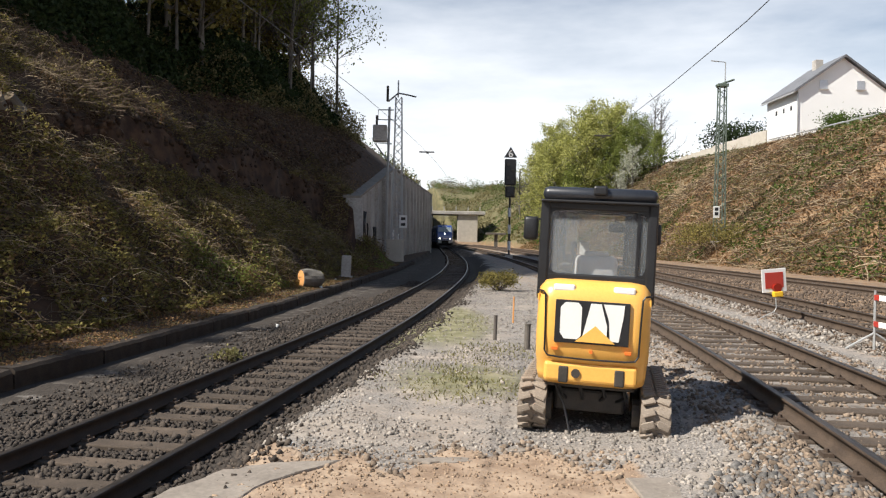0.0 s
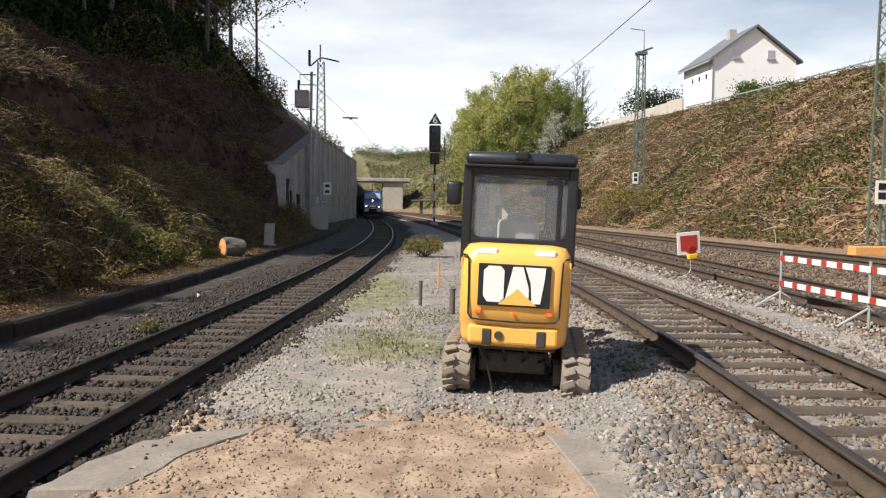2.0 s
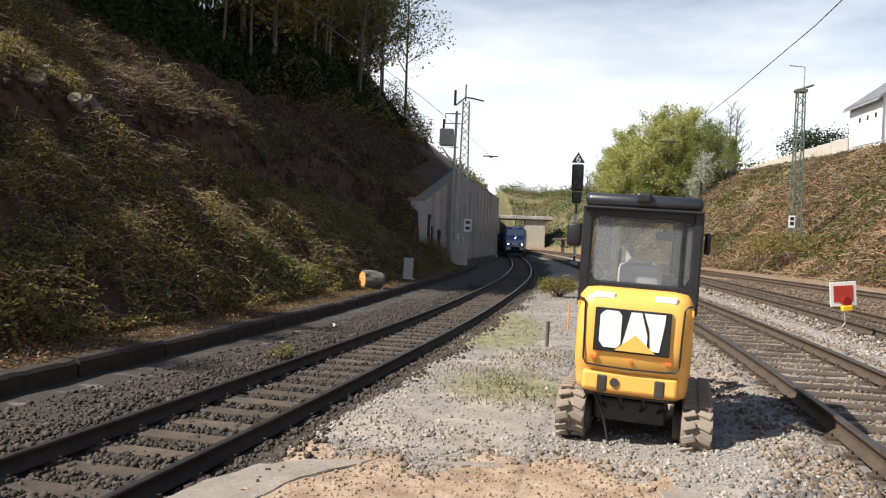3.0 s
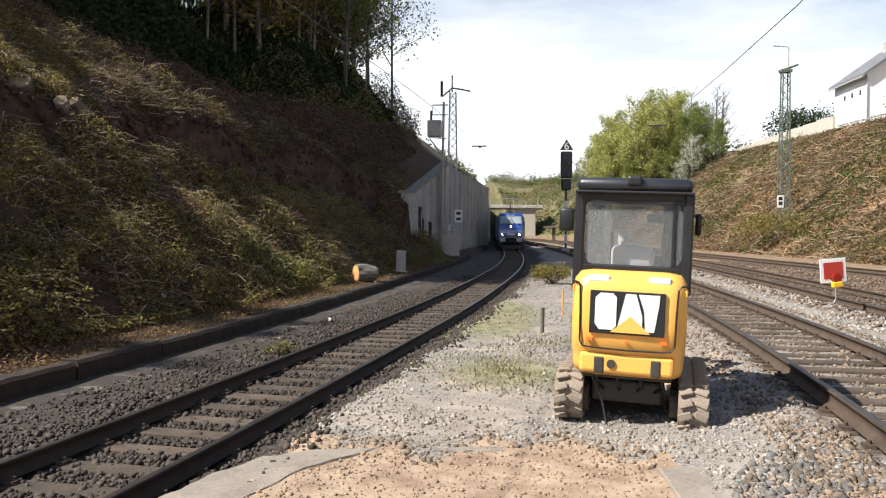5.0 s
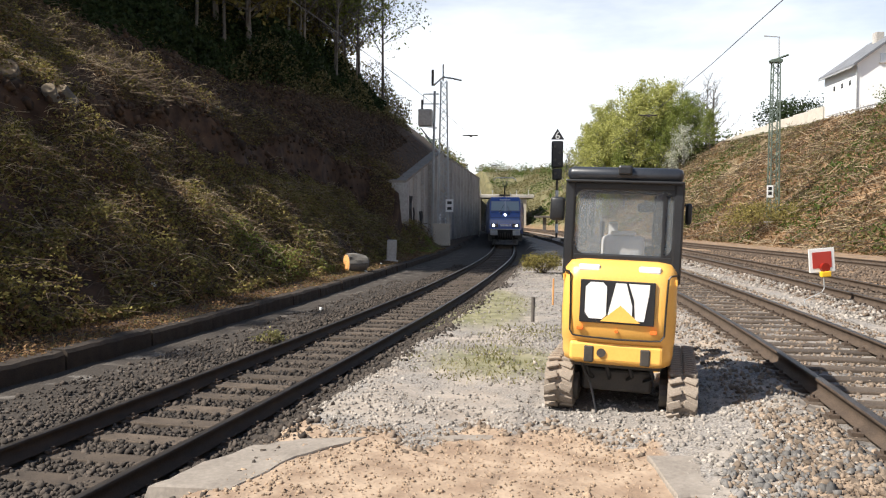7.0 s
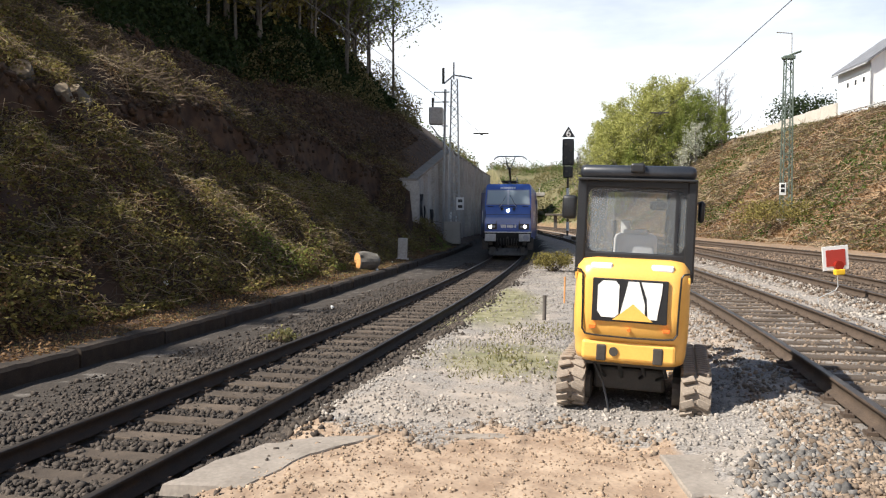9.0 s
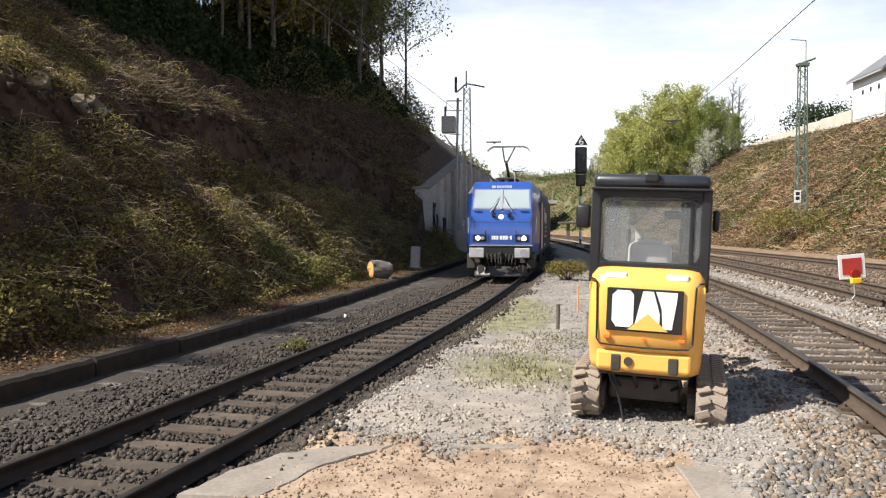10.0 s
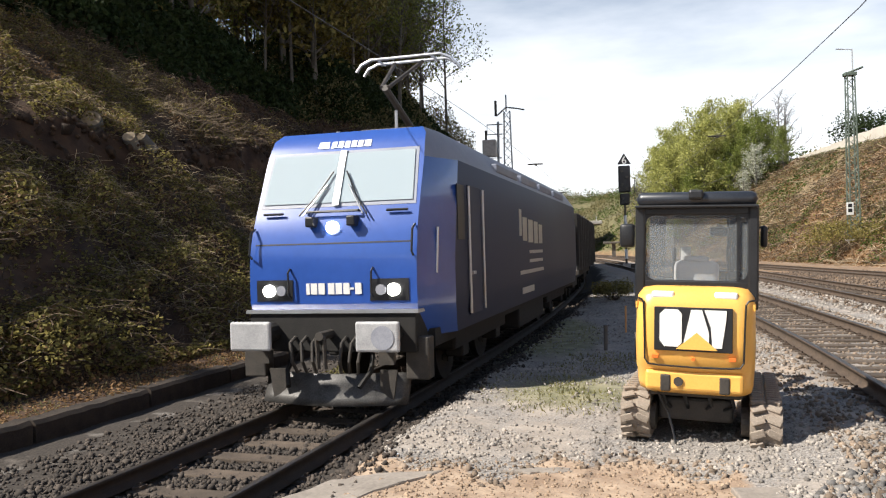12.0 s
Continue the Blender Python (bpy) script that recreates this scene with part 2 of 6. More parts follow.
def box(bm, x0, x1, y0, y1, z0, z1, bevel=0.0, m=None):
    r = bmesh.ops.create_cube(bm, size=1.0)
    t = Matrix.Translation(((x0 + x1) / 2, (y0 + y1) / 2, (z0 + z1) / 2)) @ Matrix.Diagonal((x1 - x0, y1 - y0, z1 - z0, 1))
    bmesh.ops.transform(bm, matrix=t, verts=r["verts"])
    vs = r["verts"]
    if bevel:
        es = list({e for v in vs for e in v.link_edges})
        vs = bmesh.ops.bevel(bm, geom=es, offset=bevel, segments=2, affect="EDGES", profile=0.5)["verts"]
    if m is not None:
        bmesh.ops.transform(bm, matrix=m, verts=list({v for v in vs}))
    return bm


def B(x0, x1, y0, y1, z0, z1, bevel=0.0, m=None):
    return box(bmesh.new(), x0, x1, y0, y1, z0, z1, bevel, m)


def rod(bm, a, b, r, seg=6, r2=None):
    a, b = Vector(a), Vector(b)
    d = b - a
    res = bmesh.ops.create_cone(bm, cap_ends=True, segments=seg, radius1=r, radius2=r if r2 is None else r2, depth=d.length)
    q = d.to_track_quat("Z", "Y").to_matrix().to_4x4()
    bmesh.ops.transform(bm, matrix=Matrix.Translation((a + b) / 2) @ q, verts=res["verts"])
    return bm


def tube(bm, pts, r, seg=6):
    """A bent rod through the points, in one piece."""
    pts = [Vector(p) for p in pts]
    rows = []
    u = None
    for i, p in enumerate(pts):
        d = (pts[min(i + 1, len(pts) - 1)] - pts[max(i - 1, 0)]).normalized()
        u = d.orthogonal() if u is None else u - d * u.dot(d)
        u.normalize()
        w = d.cross(u)
        rows.append([bm.verts.new(p + (u * math.cos(k * 2 * math.pi / seg) + w * math.sin(k * 2 * math.pi / seg)) * r) for k in range(seg)])
    for a, b in zip(rows, rows[1:]):
        for k in range(seg):
            bm.faces.new((a[k], a[(k + 1) % seg], b[(k + 1) % seg], b[k]))
    bm.faces.new(rows[0][::-1])
    bm.faces.new(rows[-1])
    return bm


def prism(bm, outline, y0, y1):
    """An outline in x, z, pushed from y0 to y1."""
    a = [bm.verts.new((x, y0, z)) for x, z in outline]
    b = [bm.verts.new((x, y1, z)) for x, z in outline]
    bm.faces.new(a)
    bm.faces.new(b[::-1])
    for i in range(len(a)):
        j = (i + 1) % len(a)
        bm.faces.new((a[j], a[i], b[i], b[j]))
    return bm


def np_mesh(name, v, f, material, smooth=False):
    me = bpy.data.meshes.new(name)
    v, f = np.asarray(v, np.float32), np.asarray(f, np.int32)
    k = f.shape[1]
    me.vertices.add(len(v))
    me.vertices.foreach_set("co", v.ravel())
    me.loops.add(f.size)
    me.loops.foreach_set("vertex_index", f.ravel())
    me.polygons.add(len(f))
    me.polygons.foreach_set("loop_start", np.arange(0, f.size, k, dtype=np.int32))
    me.polygons.foreach_set("loop_total", np.full(len(f), k, np.int32))
    if smooth:
        me.polygons.foreach_set("use_smooth", np.ones(len(f), bool))
    me.update(calc_edges=True)
    me.materials.append(M[material])
    return me


# ---------- the plan: tracks, kerb, banks ----------
def curve(*pts):
    p = np.array(pts, float)
    y = np.linspace(p[0, 0], p[-1, 0], 800)
    x = np.interp(y, p[:, 0], p[:, 1])
    w = 41
    k = np.hanning(w + 2)[1:-1]
    k /= k.sum()
    pad = np.r_[x[0] - (x[1] - x[0]) * np.arange(w // 2, 0, -1), x, x[-1] + (x[-1] - x[-2]) * np.arange(1, w // 2 + 1)]
    x = np.convolve(pad, k, "valid")
    return lambda q: np.interp(q, y, x)


X_MAIN = curve((-60, -12.5), (-20, -7.4), (0, -4.55), (7.5, -3.24), (10.5, -2.83), (13.1, -2.45), (18.3, -1.75), (22.5, -1.22), (31.5, -0.35),
               (36, 0.03), (44, 0.6), (51, 0.9), (58.8, 1.12), (67, 1.25), (81, 1.22), (98, 0.9), (115, 0.65), (133, 0.35), (170, -2.0), (230, -9.0))
X_A = curve((-60, -2.0), (-20, 1.3), (0, 3.28), (8, 4.33), (10.2, 4.6), (14.3, 4.93), (20, 5.25), (30, 5.65), (45, 5.9), (60, 5.8), (80, 5.1), (108, 3.6), (140, 1.0), (230, -6.0))
X_B = curve((-60, 2.5), (-20, 6.0), (0, 7.6), (8, 8.25), (14.5, 8.75), (18, 9.0), (22.6, 9.3), (29, 9.65), (45, 10.15), (60, 10.1), (76, 9.4), (108, 7.4), (140, 4.6), (230, -2.5))
X_C = curve((-60, 20.0), (0, 17.0), (22, 15.7), (30, 15.2), (45, 14.2), (60, 13.3), (76, 12.0), (108, 9.6), (140, 6.4), (230, -1.5))
X_KERB = curve((-60, -16.0), (-20, -10.4), (0, -7.7), (8, -6.5), (10.9, -6.1), (13.5, -5.7), (18.9, -5.08), (22.3, -4.7), (27.4, -4.35), (31.4, -4.05), (40, -3.4), (47, -2.85), (60, -2.35), (66, -2.1), (100, -1.55), (230, -12.0))
X_FOOT = curve((-60, 26.0), (0, 22.5), (20, 21.0), (35, 20.0), (60, 19.0), (80, 17.2), (108, 13.2), (140, 9.6), (170, 6.5), (230, 2.0))
Z_MAIN, Z_RIGHT = 0.0, 0.5
WALL = [(-4.99, 46.5), (-3.85, 66.0), (-1.75, 100.0)]
MID_Z = 0.2


def smooth(a, b, x):
    t = np.clip((x - a) / (b - a), 0, 1)
    return t * t * (3 - 2 * t)


def lumps(x, y, s, seed=0):
    """Cheap smooth noise, about -1 to 1."""
    r = np.random.RandomState(seed)
    out = 0
    for k in range(7):
        a, p = r.uniform(0, 2 * np.pi, 2)
        f = s * r.uniform(0.5, 1.9)
        out = out + np.sin((x * np.cos(a) + y * np.sin(a)) * f + p)
    return out / 3.2


def ground_z(x, y):
    """Height of the ground sheet."""
    x, y = np.broadcast_arrays(np.asarray(x, float), np.asarray(y, float))
    xm, xa, xk, xf = X_MAIN(y), X_A(y), X_KERB(y), X_FOOT(y)
    bed = Z_MAIN - 0.15
    mid = MID_Z + 0.0035 * np.clip(y - 8, 0, 80) + 0.02 * lumps(x, y, 1.6, 3)
    z = bed + (mid - bed) * smooth(1.15, 1.95, x - xm)
    z = z + (Z_RIGHT - 0.15 - mid) * smooth(-3.0, -1.3, x - xa)
    z = z - 0.14 * smooth(1.3, 2.0, x - xa) * (1 - smooth(-2.0, -1.3, x - X_B(y)))
    for line in (X_MAIN, X_A, X_B, X_C):
        z = z - 0.062 * smooth(1.05, 0.9, np.abs(x - line(y)))
    z = z + 0.012 * lumps(x, y, 5.0, 5)
    # wooded bank: strip behind the kerb, then the slope with an eroded ledge, then the wooded top
    d = xk - x
    up = np.where(d > 0, 0.17 + 0.12 * np.clip(d, 0, 1.5), 0)
    walled = smooth(44, 47.5, y)
    e = np.clip(d - 1.2, 0, None)
    wob = 0.35 * lumps(x * 0.6, y, 0.55, 8)
    ledge = 4.1 + 0.25 * lumps(0.2 * x, y, 0.8, 9) + 0.12 * lumps(0.3 * x, y, 2.6, 19) - 1.7 * smooth(38, 46, y)
    bite = (0.25 + 0.7 * np.clip(lumps(0.3 * x, y, 0.75, 4) + 0.5, 0, 1)) * (0.35 + 0.65 * smooth(13, 21, y)) + 0.55 * smooth(32, 40, y)
    slope = 0.88 * e + wob * smooth(0.3, 3, e) + 0.16 * lumps(x, y, 2.4, 14) * smooth(0.2, 1.5, e)
    slope = slope + 1.15 * bite * (smooth(ledge, ledge + 0.16, slope) - smooth(ledge + 0.6, ledge + 4.0, slope))
    slope = slope + 0.10 * lumps(x * 1.5 + 3, y, 4.2, 17) * smooth(ledge - 0.2, ledge + 0.1, slope) * smooth(ledge + 2.0, ledge + 0.8, slope)
    top = 13.0
    slope = np.where(slope > top, top + (slope - top) * 0.35, slope)
    slope = np.minimum(slope, 22)
    # retained fill behind the wall
    wx = np.interp(y, [p[1] for p in WALL], [p[0] for p in WALL])
    wtop = np.interp(y, [40, 46.5, 63.5, 110.0], [2.2, 4.2, 7.2, 7.2])
    back = np.where(x < wx - 0.35, wtop - 0.15 + np.clip(wx - 0.35 - x, 0, None) * 0.82, up * 0.4 + 1.75 * smooth(58, 46, y) * smooth(0.3, 2.2, d))
    back = np.where(back > top, top + (back - top) * 0.35, back)
    back = np.minimum(back, 22)
    left = up + slope
    z = np.where(d > 0, bed + 0.07 + left * (1 - walled) + np.where(walled > 0, back + 0.2, 0) * walled, z)
    # cleared bank
    g = np.clip(x - xf, 0, None)
    rs = 0.80 * g + (0.3 * lumps(x, y, 0.5, 12) + 0.19 * lumps(x, y, 1.9, 13)) * smooth(0.4, 3, g)
    rs = np.where(rs > 11.1, 11.1 + (rs - 11.1) * 0.08, rs)
    z = z + rs
    # the cutting closes beyond the bend
    far = smooth(150, 215, y - 0.25 * (x - 5)) * (1 - smooth(-3.5, -2.2, x - xm) * (1 - smooth(2.2, 3.5, x - xm)))
    z = z + far * np.clip(15 - z, 0, None)
    return z + 0.0


def Zg(x, y):
    return float(ground_z(np.array([x]), np.array([y]))[0])


def bank_x(y, h):
    """x on the wooded bank where it is about h high."""
    xs = np.linspace(float(X_KERB(y)) - 1, float(X_KERB(y)) - 34, 330)
    zz = ground_z(xs, np.full_like(xs, y))
    i = int(np.argmax(zz > h))
    return float(xs[i])


# ---------- ground sheet ----------
def ground_material():
    m = bpy.data.materials.new("ground_cover")
    m.use_nodes = True
    n, l = m.node_tree.nodes, m.node_tree.links
    p = n["Principled BSDF"]
    p.inputs["Roughness"].default_value = 0.95
    tc = n.new("ShaderNodeTexCoord")

    def tex(scale, detail=5):
        t = n.new("ShaderNodeTexNoise")
        t.inputs["Scale"].default_value, t.inputs["Detail"].default_value = scale, detail
        l.new(tc.outputs["Object"], t.inputs["Vector"])
        return t.outputs["Fac"]

    def two(fac, a, b, lo=0.35, hi=0.65):
        r = n.new("ShaderNodeValToRGB")
        r.color_ramp.elements[0].position, r.color_ramp.elements[1].position = lo, hi
        r.color_ramp.elements[0].color, r.color_ramp.elements[1].color = (*a, 1), (*b, 1)
        l.new(fac, r.inputs["Fac"])
        return r.outputs["Color"]

    def mix(fac, a, b):
        x = n.new("ShaderNodeMix")
        x.data_type = "RGBA"
        l.new(fac, x.inputs[0])
        l.new(a, x.inputs[6])
        l.new(b, x.inputs[7])
        return x.outputs[2]

    def mask(channel, wob):
        a = n.new("ShaderNodeAttribute")
        a.attribute_name = channel
        s = n.new("ShaderNodeMath")
        s.operation = "MULTIPLY_ADD"
        l.new(wob, s.inputs[0])
        s.inputs[1].default_value = 0.9
        o = n.new("ShaderNodeMath")
        o.operation = "ADD"
        l.new(a.outputs["Fac"], o.inputs[0])
        o.inputs[1].default_value = -0.45
        l.new(o.outputs[0], s.inputs[2])
        r = n.new("ShaderNodeMapRange")
        r.inputs["From Min"].default_value, r.inputs["From Max"].default_value = 0.35, 0.65
        l.new(s.outputs[0], r.inputs["Value"])
        return r.outputs[0]

    big, midn, fine = tex(0.5), tex(3.5), tex(45.0, 2)
    gravel = two(fine, (0.13, 0.118, 0.106), (0.31, 0.285, 0.26))
    dusty = two(midn, (0.235, 0.203, 0.172), (0.37, 0.323, 0.276))
    base = mix(two(tex(1.3), (0, 0, 0), (1, 1, 1), 0.45, 0.62), gravel, dusty)
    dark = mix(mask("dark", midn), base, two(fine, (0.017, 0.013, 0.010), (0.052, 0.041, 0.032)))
    sand = mix(mask("sand", midn), dark, two(midn, (0.225, 0.156, 0.106), (0.385, 0.29, 0.208)))
    grass = mix(mask("grass", fine), sand, two(midn, (0.125, 0.125, 0.06), (0.25, 0.23, 0.135)))
    # wooded bank soil: dark earth deepened to stand for shade under brambles and trees
    soil_l_shaded = mix(mask("soil", midn), grass, two(tex(2.2), (0.026, 0.0125, 0.006), (0.075, 0.040, 0.020)))
    soil_r = mix(mask("brown", midn), soil_l_shaded, two(tex(1.1), (0.15, 0.086, 0.043), (0.28, 0.18, 0.098)))
    far_scrub = mix(mask("olive", midn), soil_r, two(tex(0.9), (0.085, 0.078, 0.034), (0.165, 0.145, 0.07)))
    l.new(far_scrub, p.inputs["Base Color"])
    vo = n.new("ShaderNodeTexVoronoi")
    vo.inputs["Scale"].default_value = 22.0
    l.new(tc.outputs["Object"], vo.inputs["Vector"])
    bp = n.new("ShaderNodeBump")
    bp.inputs["Strength"].default_value, bp.inputs["Distance"].default_value = 0.4, 0.015
    l.new(vo.outputs["Distance"], bp.inputs["Height"])
    b2 = n.new("ShaderNodeBump")
    b2.inputs["Strength"].default_value, b2.inputs["Distance"].default_value = 0.25, 0.03
    l.new(midn, b2.inputs["Height"])
    l.new(bp.outputs["Normal"], b2.inputs["Normal"])
    l.new(b2.outputs["Normal"], p.inputs["Normal"])
    return m


M["ground"] = ground_material()


def cover(x, y):
    """Masks of what covers the ground, 0 to 1."""
    xm, xa, xk, xf = X_MAIN(y), X_A(y), X_KERB(y), X_FOOT(y)
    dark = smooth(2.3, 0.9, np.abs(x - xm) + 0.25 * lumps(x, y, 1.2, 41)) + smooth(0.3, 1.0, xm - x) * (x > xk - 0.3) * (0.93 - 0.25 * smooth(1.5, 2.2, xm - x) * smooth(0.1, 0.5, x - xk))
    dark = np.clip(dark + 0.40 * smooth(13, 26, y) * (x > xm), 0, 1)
    dark = np.maximum(dark, 0.40 * smooth(-1.7, -1.3, x - X_B(y)) * (x < xf))
    dark = np.maximum(dark, 0.42 * smooth(1.5, 1.1, np.abs(x - xa)))
    edge = 6.7 + 0.25 * np.sin(x * 3.1) + 0.2 * np.sin(x * 7.7 + 1)
    sand = smooth(edge + 0.12, edge - 0.12, y) * smooth(-2.1, -1.6, x + (6.7 - y) * 0.25) * smooth(1.75, 1.5, x) * smooth(-4.5, -1.5, y + 0.8 * np.sin(x * 2.3))
    sand = np.maximum(sand, 0.8 * smooth(1.1, 0.5, np.hypot(x - 2.9, y - 5.0)))
    sand = np.maximum(sand, 0.42 * smooth(-3.2, -2.2, x - xa) * smooth(-0.2, -1.2, x - xa) * smooth(8, 10, y))
    grass = 0.66 * smooth(1.6, 0.3, np.hypot((x - 0.35) / 1.15, (y - 10.3) / 1.4))
    grass = np.maximum(grass, 0.75 * smooth(2.0, 0.6, np.hypot((x - 0.0) / 0.9, (y - 17) / 3)))
    grass = np.maximum(grass, smooth(0.1, 0.35, xk - x) * smooth(1.9, 1.0, xk - x) * 0.4)
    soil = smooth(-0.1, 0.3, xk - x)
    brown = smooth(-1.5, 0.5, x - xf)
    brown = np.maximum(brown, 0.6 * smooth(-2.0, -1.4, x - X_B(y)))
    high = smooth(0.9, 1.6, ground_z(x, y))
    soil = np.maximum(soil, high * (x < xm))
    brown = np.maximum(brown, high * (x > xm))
    far = smooth(100, 130, y) * high
    brown, soil, grass = brown * (1 - 0.8 * far), np.maximum(soil * (1 - 0.7 * far), 0.5 * far), np.maximum(grass, 0.42 * far)
    olive = np.maximum(0.95 * far, 0.5 * smooth(62, 85, y) * brown)
    return dict(dark=dark, sand=sand, grass=grass, soil=soil, brown=brown, olive=olive)


def axis(*spans):
    out = []
    for a, b, step in spans:
        out += list(np.arange(a, b, step))
    return np.array(out + [spans[-1][1]])


gx = axis((-1500, -200, 130), (-200, -40, 10), (-40, -16, 0.8), (-16, -13, 0.3), (-13, -5, 0.17), (-5, 6.5, 0.16), (6.5, 40, 0.5), (40, 80, 2.5), (80, 200, 12), (200, 1500, 130))
gy = axis((-1500, -100, 140), (-100, -6, 4), (-6, 3, 0.4), (3, 14, 0.18), (14, 50, 0.4), (50, 120, 0.9), (120, 260, 3), (260, 1600, 120))
GX, GY = np.meshgrid(gx, gy)
gz = ground_z(GX, GY)
gv = np.stack([GX, GY, gz], -1).reshape(-1, 3)
nx, ny = len(gx), len(gy)
ii = (np.arange(ny - 1)[:, None] * nx + np.arange(nx - 1)[None]).ravel()
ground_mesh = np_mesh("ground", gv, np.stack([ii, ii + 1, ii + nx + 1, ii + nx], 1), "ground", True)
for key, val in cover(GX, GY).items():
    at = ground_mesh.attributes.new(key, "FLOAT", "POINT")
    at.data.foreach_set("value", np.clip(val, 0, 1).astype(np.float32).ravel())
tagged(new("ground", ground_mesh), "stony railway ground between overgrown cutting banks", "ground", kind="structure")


# ---------- railway tracks ----------
RAIL = [(-0.075, -0.172), (0.075, -0.172), (0.075, -0.155), (0.012, -0.13), (0.010, -0.045), (0.036, -0.033), (0.036, -0.004), (0.030, 0.0),
        (-0.030, 0.0), (-0.036, -0.004), (-0.036, -0.033), (-0.010, -0.045), (-0.012, -0.13), (-0.075, -0.155)]


def sweep(name, line, z, offset, profile, y0, y1, step, material, parent=None, jitter=0.0):
    """A profile (across, up) carried along a plan curve."""
    ys = np.arange(y0, y1 + step, step)
    xs = line(ys)
    t = np.stack([np.gradient(xs, ys), np.ones_like(ys)], 1)
    t /= np.linalg.norm(t, axis=1)[:, None]
    nrm = np.stack([t[:, 1], -t[:, 0]], 1)
    pr = np.array(profile)
    k = len(pr)
    o = offset + pr[:, 0]
    jz = np.random.RandomState(4).normal(0, 1, len(ys)) * jitter
    v = np.stack([xs[:, None] + nrm[:, :1] * o, ys[:, None] + nrm[:, 1:] * o, np.zeros((len(ys), 1)) + z + pr[None, :, 1] + jz[:, None]], -1).reshape(-1, 3)
    i = (np.arange(len(ys) - 1)[:, None] * k + np.arange(k)[None]).ravel()
    j = (np.arange(len(ys) - 1)[:, None] * k + (np.arange(k)[None] + 1) % k).ravel()
    ob = new(name, np_mesh(name, v, np.stack([i, j, j + k, i + k], 1), material))
    if parent:
        ob.parent = parent
    return ob


def sleeper_mesh():
    bm = B(-1.3, 1.3, -0.13, 0.13, -0.33, -0.178, 0.015)
    for s in (-1, 1):
        for k in (-0.125, 0.125):
            box(bm, s * 0.755 + k - 0.045, s * 0.755 + k + 0.045, -0.06, 0.06, -0.178, -0.145)
            rod(bm, (s * 0.755 + k, 0, -0.15), (s * 0.755 + k, 0, -0.115), 0.022, 6)
    me = from_bm("sleeper", bm, "sleeper")
    me.materials.append(M["clip"])
    for f in me.polygons:
        if f.center.z > -0.17:
            f.material_index = 1
    return me


SLEEPER = sleeper_mesh()


def track(label, line, z, y0, y1, rail_mat):
    tr = tagged(new("railway_track"), label, "railway track", kind="structure")
    for s in (-1, 1):
        r = sweep("rail", line, z, s * 0.7535, RAIL, y0, y1, 1.0, rail_mat, tr)
        r.data.materials.append(M["rail_head"])
        k = len(RAIL)
        top = np.arange(len(r.data.polygons)) % k
        r.data.polygons.foreach_set("material_index", ((top >= 6) & (top <= 8)).astype(np.int32))
    return tr


def lay_sleepers(tr, line, z, near, far):
    rnd = random.Random(5)
    y, rest = near[0], []
    while y < far:
        a = math.atan(float(line(y + 0.5) - line(y - 0.5)))
        m = Matrix.Translation((float(line(y)), y, z + rnd.uniform(-0.012, 0.006))) @ Matrix.Rotation(-a + rnd.uniform(-0.015, 0.015), 4, "Z")
        if y < near[1]:
            put("sleeper", SLEEPER, tr, m)
        else:
            rest.append(m)
        y += 0.63
    vs, fs = [], []
    for m in rest:
        q = len(vs)
        for c in ((-1.3, -0.13), (1.3, -0.13), (1.3, 0.13), (-1.3, 0.13)):
            for h in (-0.3, -0.178):
                vs.append(m @ Vector((c[0], c[1], h)))
        fs += [(q + 1, q + 3, q + 5, q + 7), (q, q + 1, q + 3, q + 2), (q + 2, q + 3, q + 5, q + 4), (q + 4, q + 5, q + 7, q + 6), (q + 6, q + 7, q + 1, q)]
    if vs:
        ob = new("far_sleepers", np_mesh("far_sleepers", [tuple(v) for v in vs], fs, "sleeper"))
        ob.parent = tr
        tagged(ob, kind="stuff")


TRACKS = [
    (track("rusty single track, rails darkened for shade, curving out of the cutting", X_MAIN, Z_MAIN, -40, 215, "rail"), X_MAIN, Z_MAIN, (-8.08, 60), 130),
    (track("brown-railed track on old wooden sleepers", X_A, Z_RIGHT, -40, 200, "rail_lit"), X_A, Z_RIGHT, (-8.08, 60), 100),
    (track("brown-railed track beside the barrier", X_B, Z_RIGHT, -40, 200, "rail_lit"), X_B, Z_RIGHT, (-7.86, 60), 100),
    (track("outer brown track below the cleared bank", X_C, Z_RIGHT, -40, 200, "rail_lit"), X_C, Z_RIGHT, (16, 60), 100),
]

# low dark kerb of old blocks along the foot of the wooded bank
kerb = tagged(new("kerb"), "low blackened kerb of old blocks beside the track", "kerb", kind="structure")


def kerb_mesh(seed):
    rnd = random.Random(seed)
    bm = bmesh.new()
    rows = []
    for k in range(12):
        y = -1.09 + k * 2.18 / 11
        t, f = 0.225 + rnd.uniform(-0.014, 0.012), rnd.uniform(-0.012, 0.012)
        rows.append([bm.verts.new(p) for p in ((-0.15, y, -0.25), (-0.15, y, t - 0.02), (-0.11, y, t + 0.01), (0.10 + f, y, t), (0.15 + f, y, t - 0.05), (0.15 + f * 0.5, y, -0.25))])
    for a, b in zip(rows, rows[1:]):
        for q in range(6):
            bm.faces.new((a[q], a[(q + 1) % 6], b[(q + 1) % 6], b[q]))
    bm.faces.new(rows[0][::-1])
    bm.faces.new(rows[-1])
    return from_bm("kerb_block", bm, "kerb")


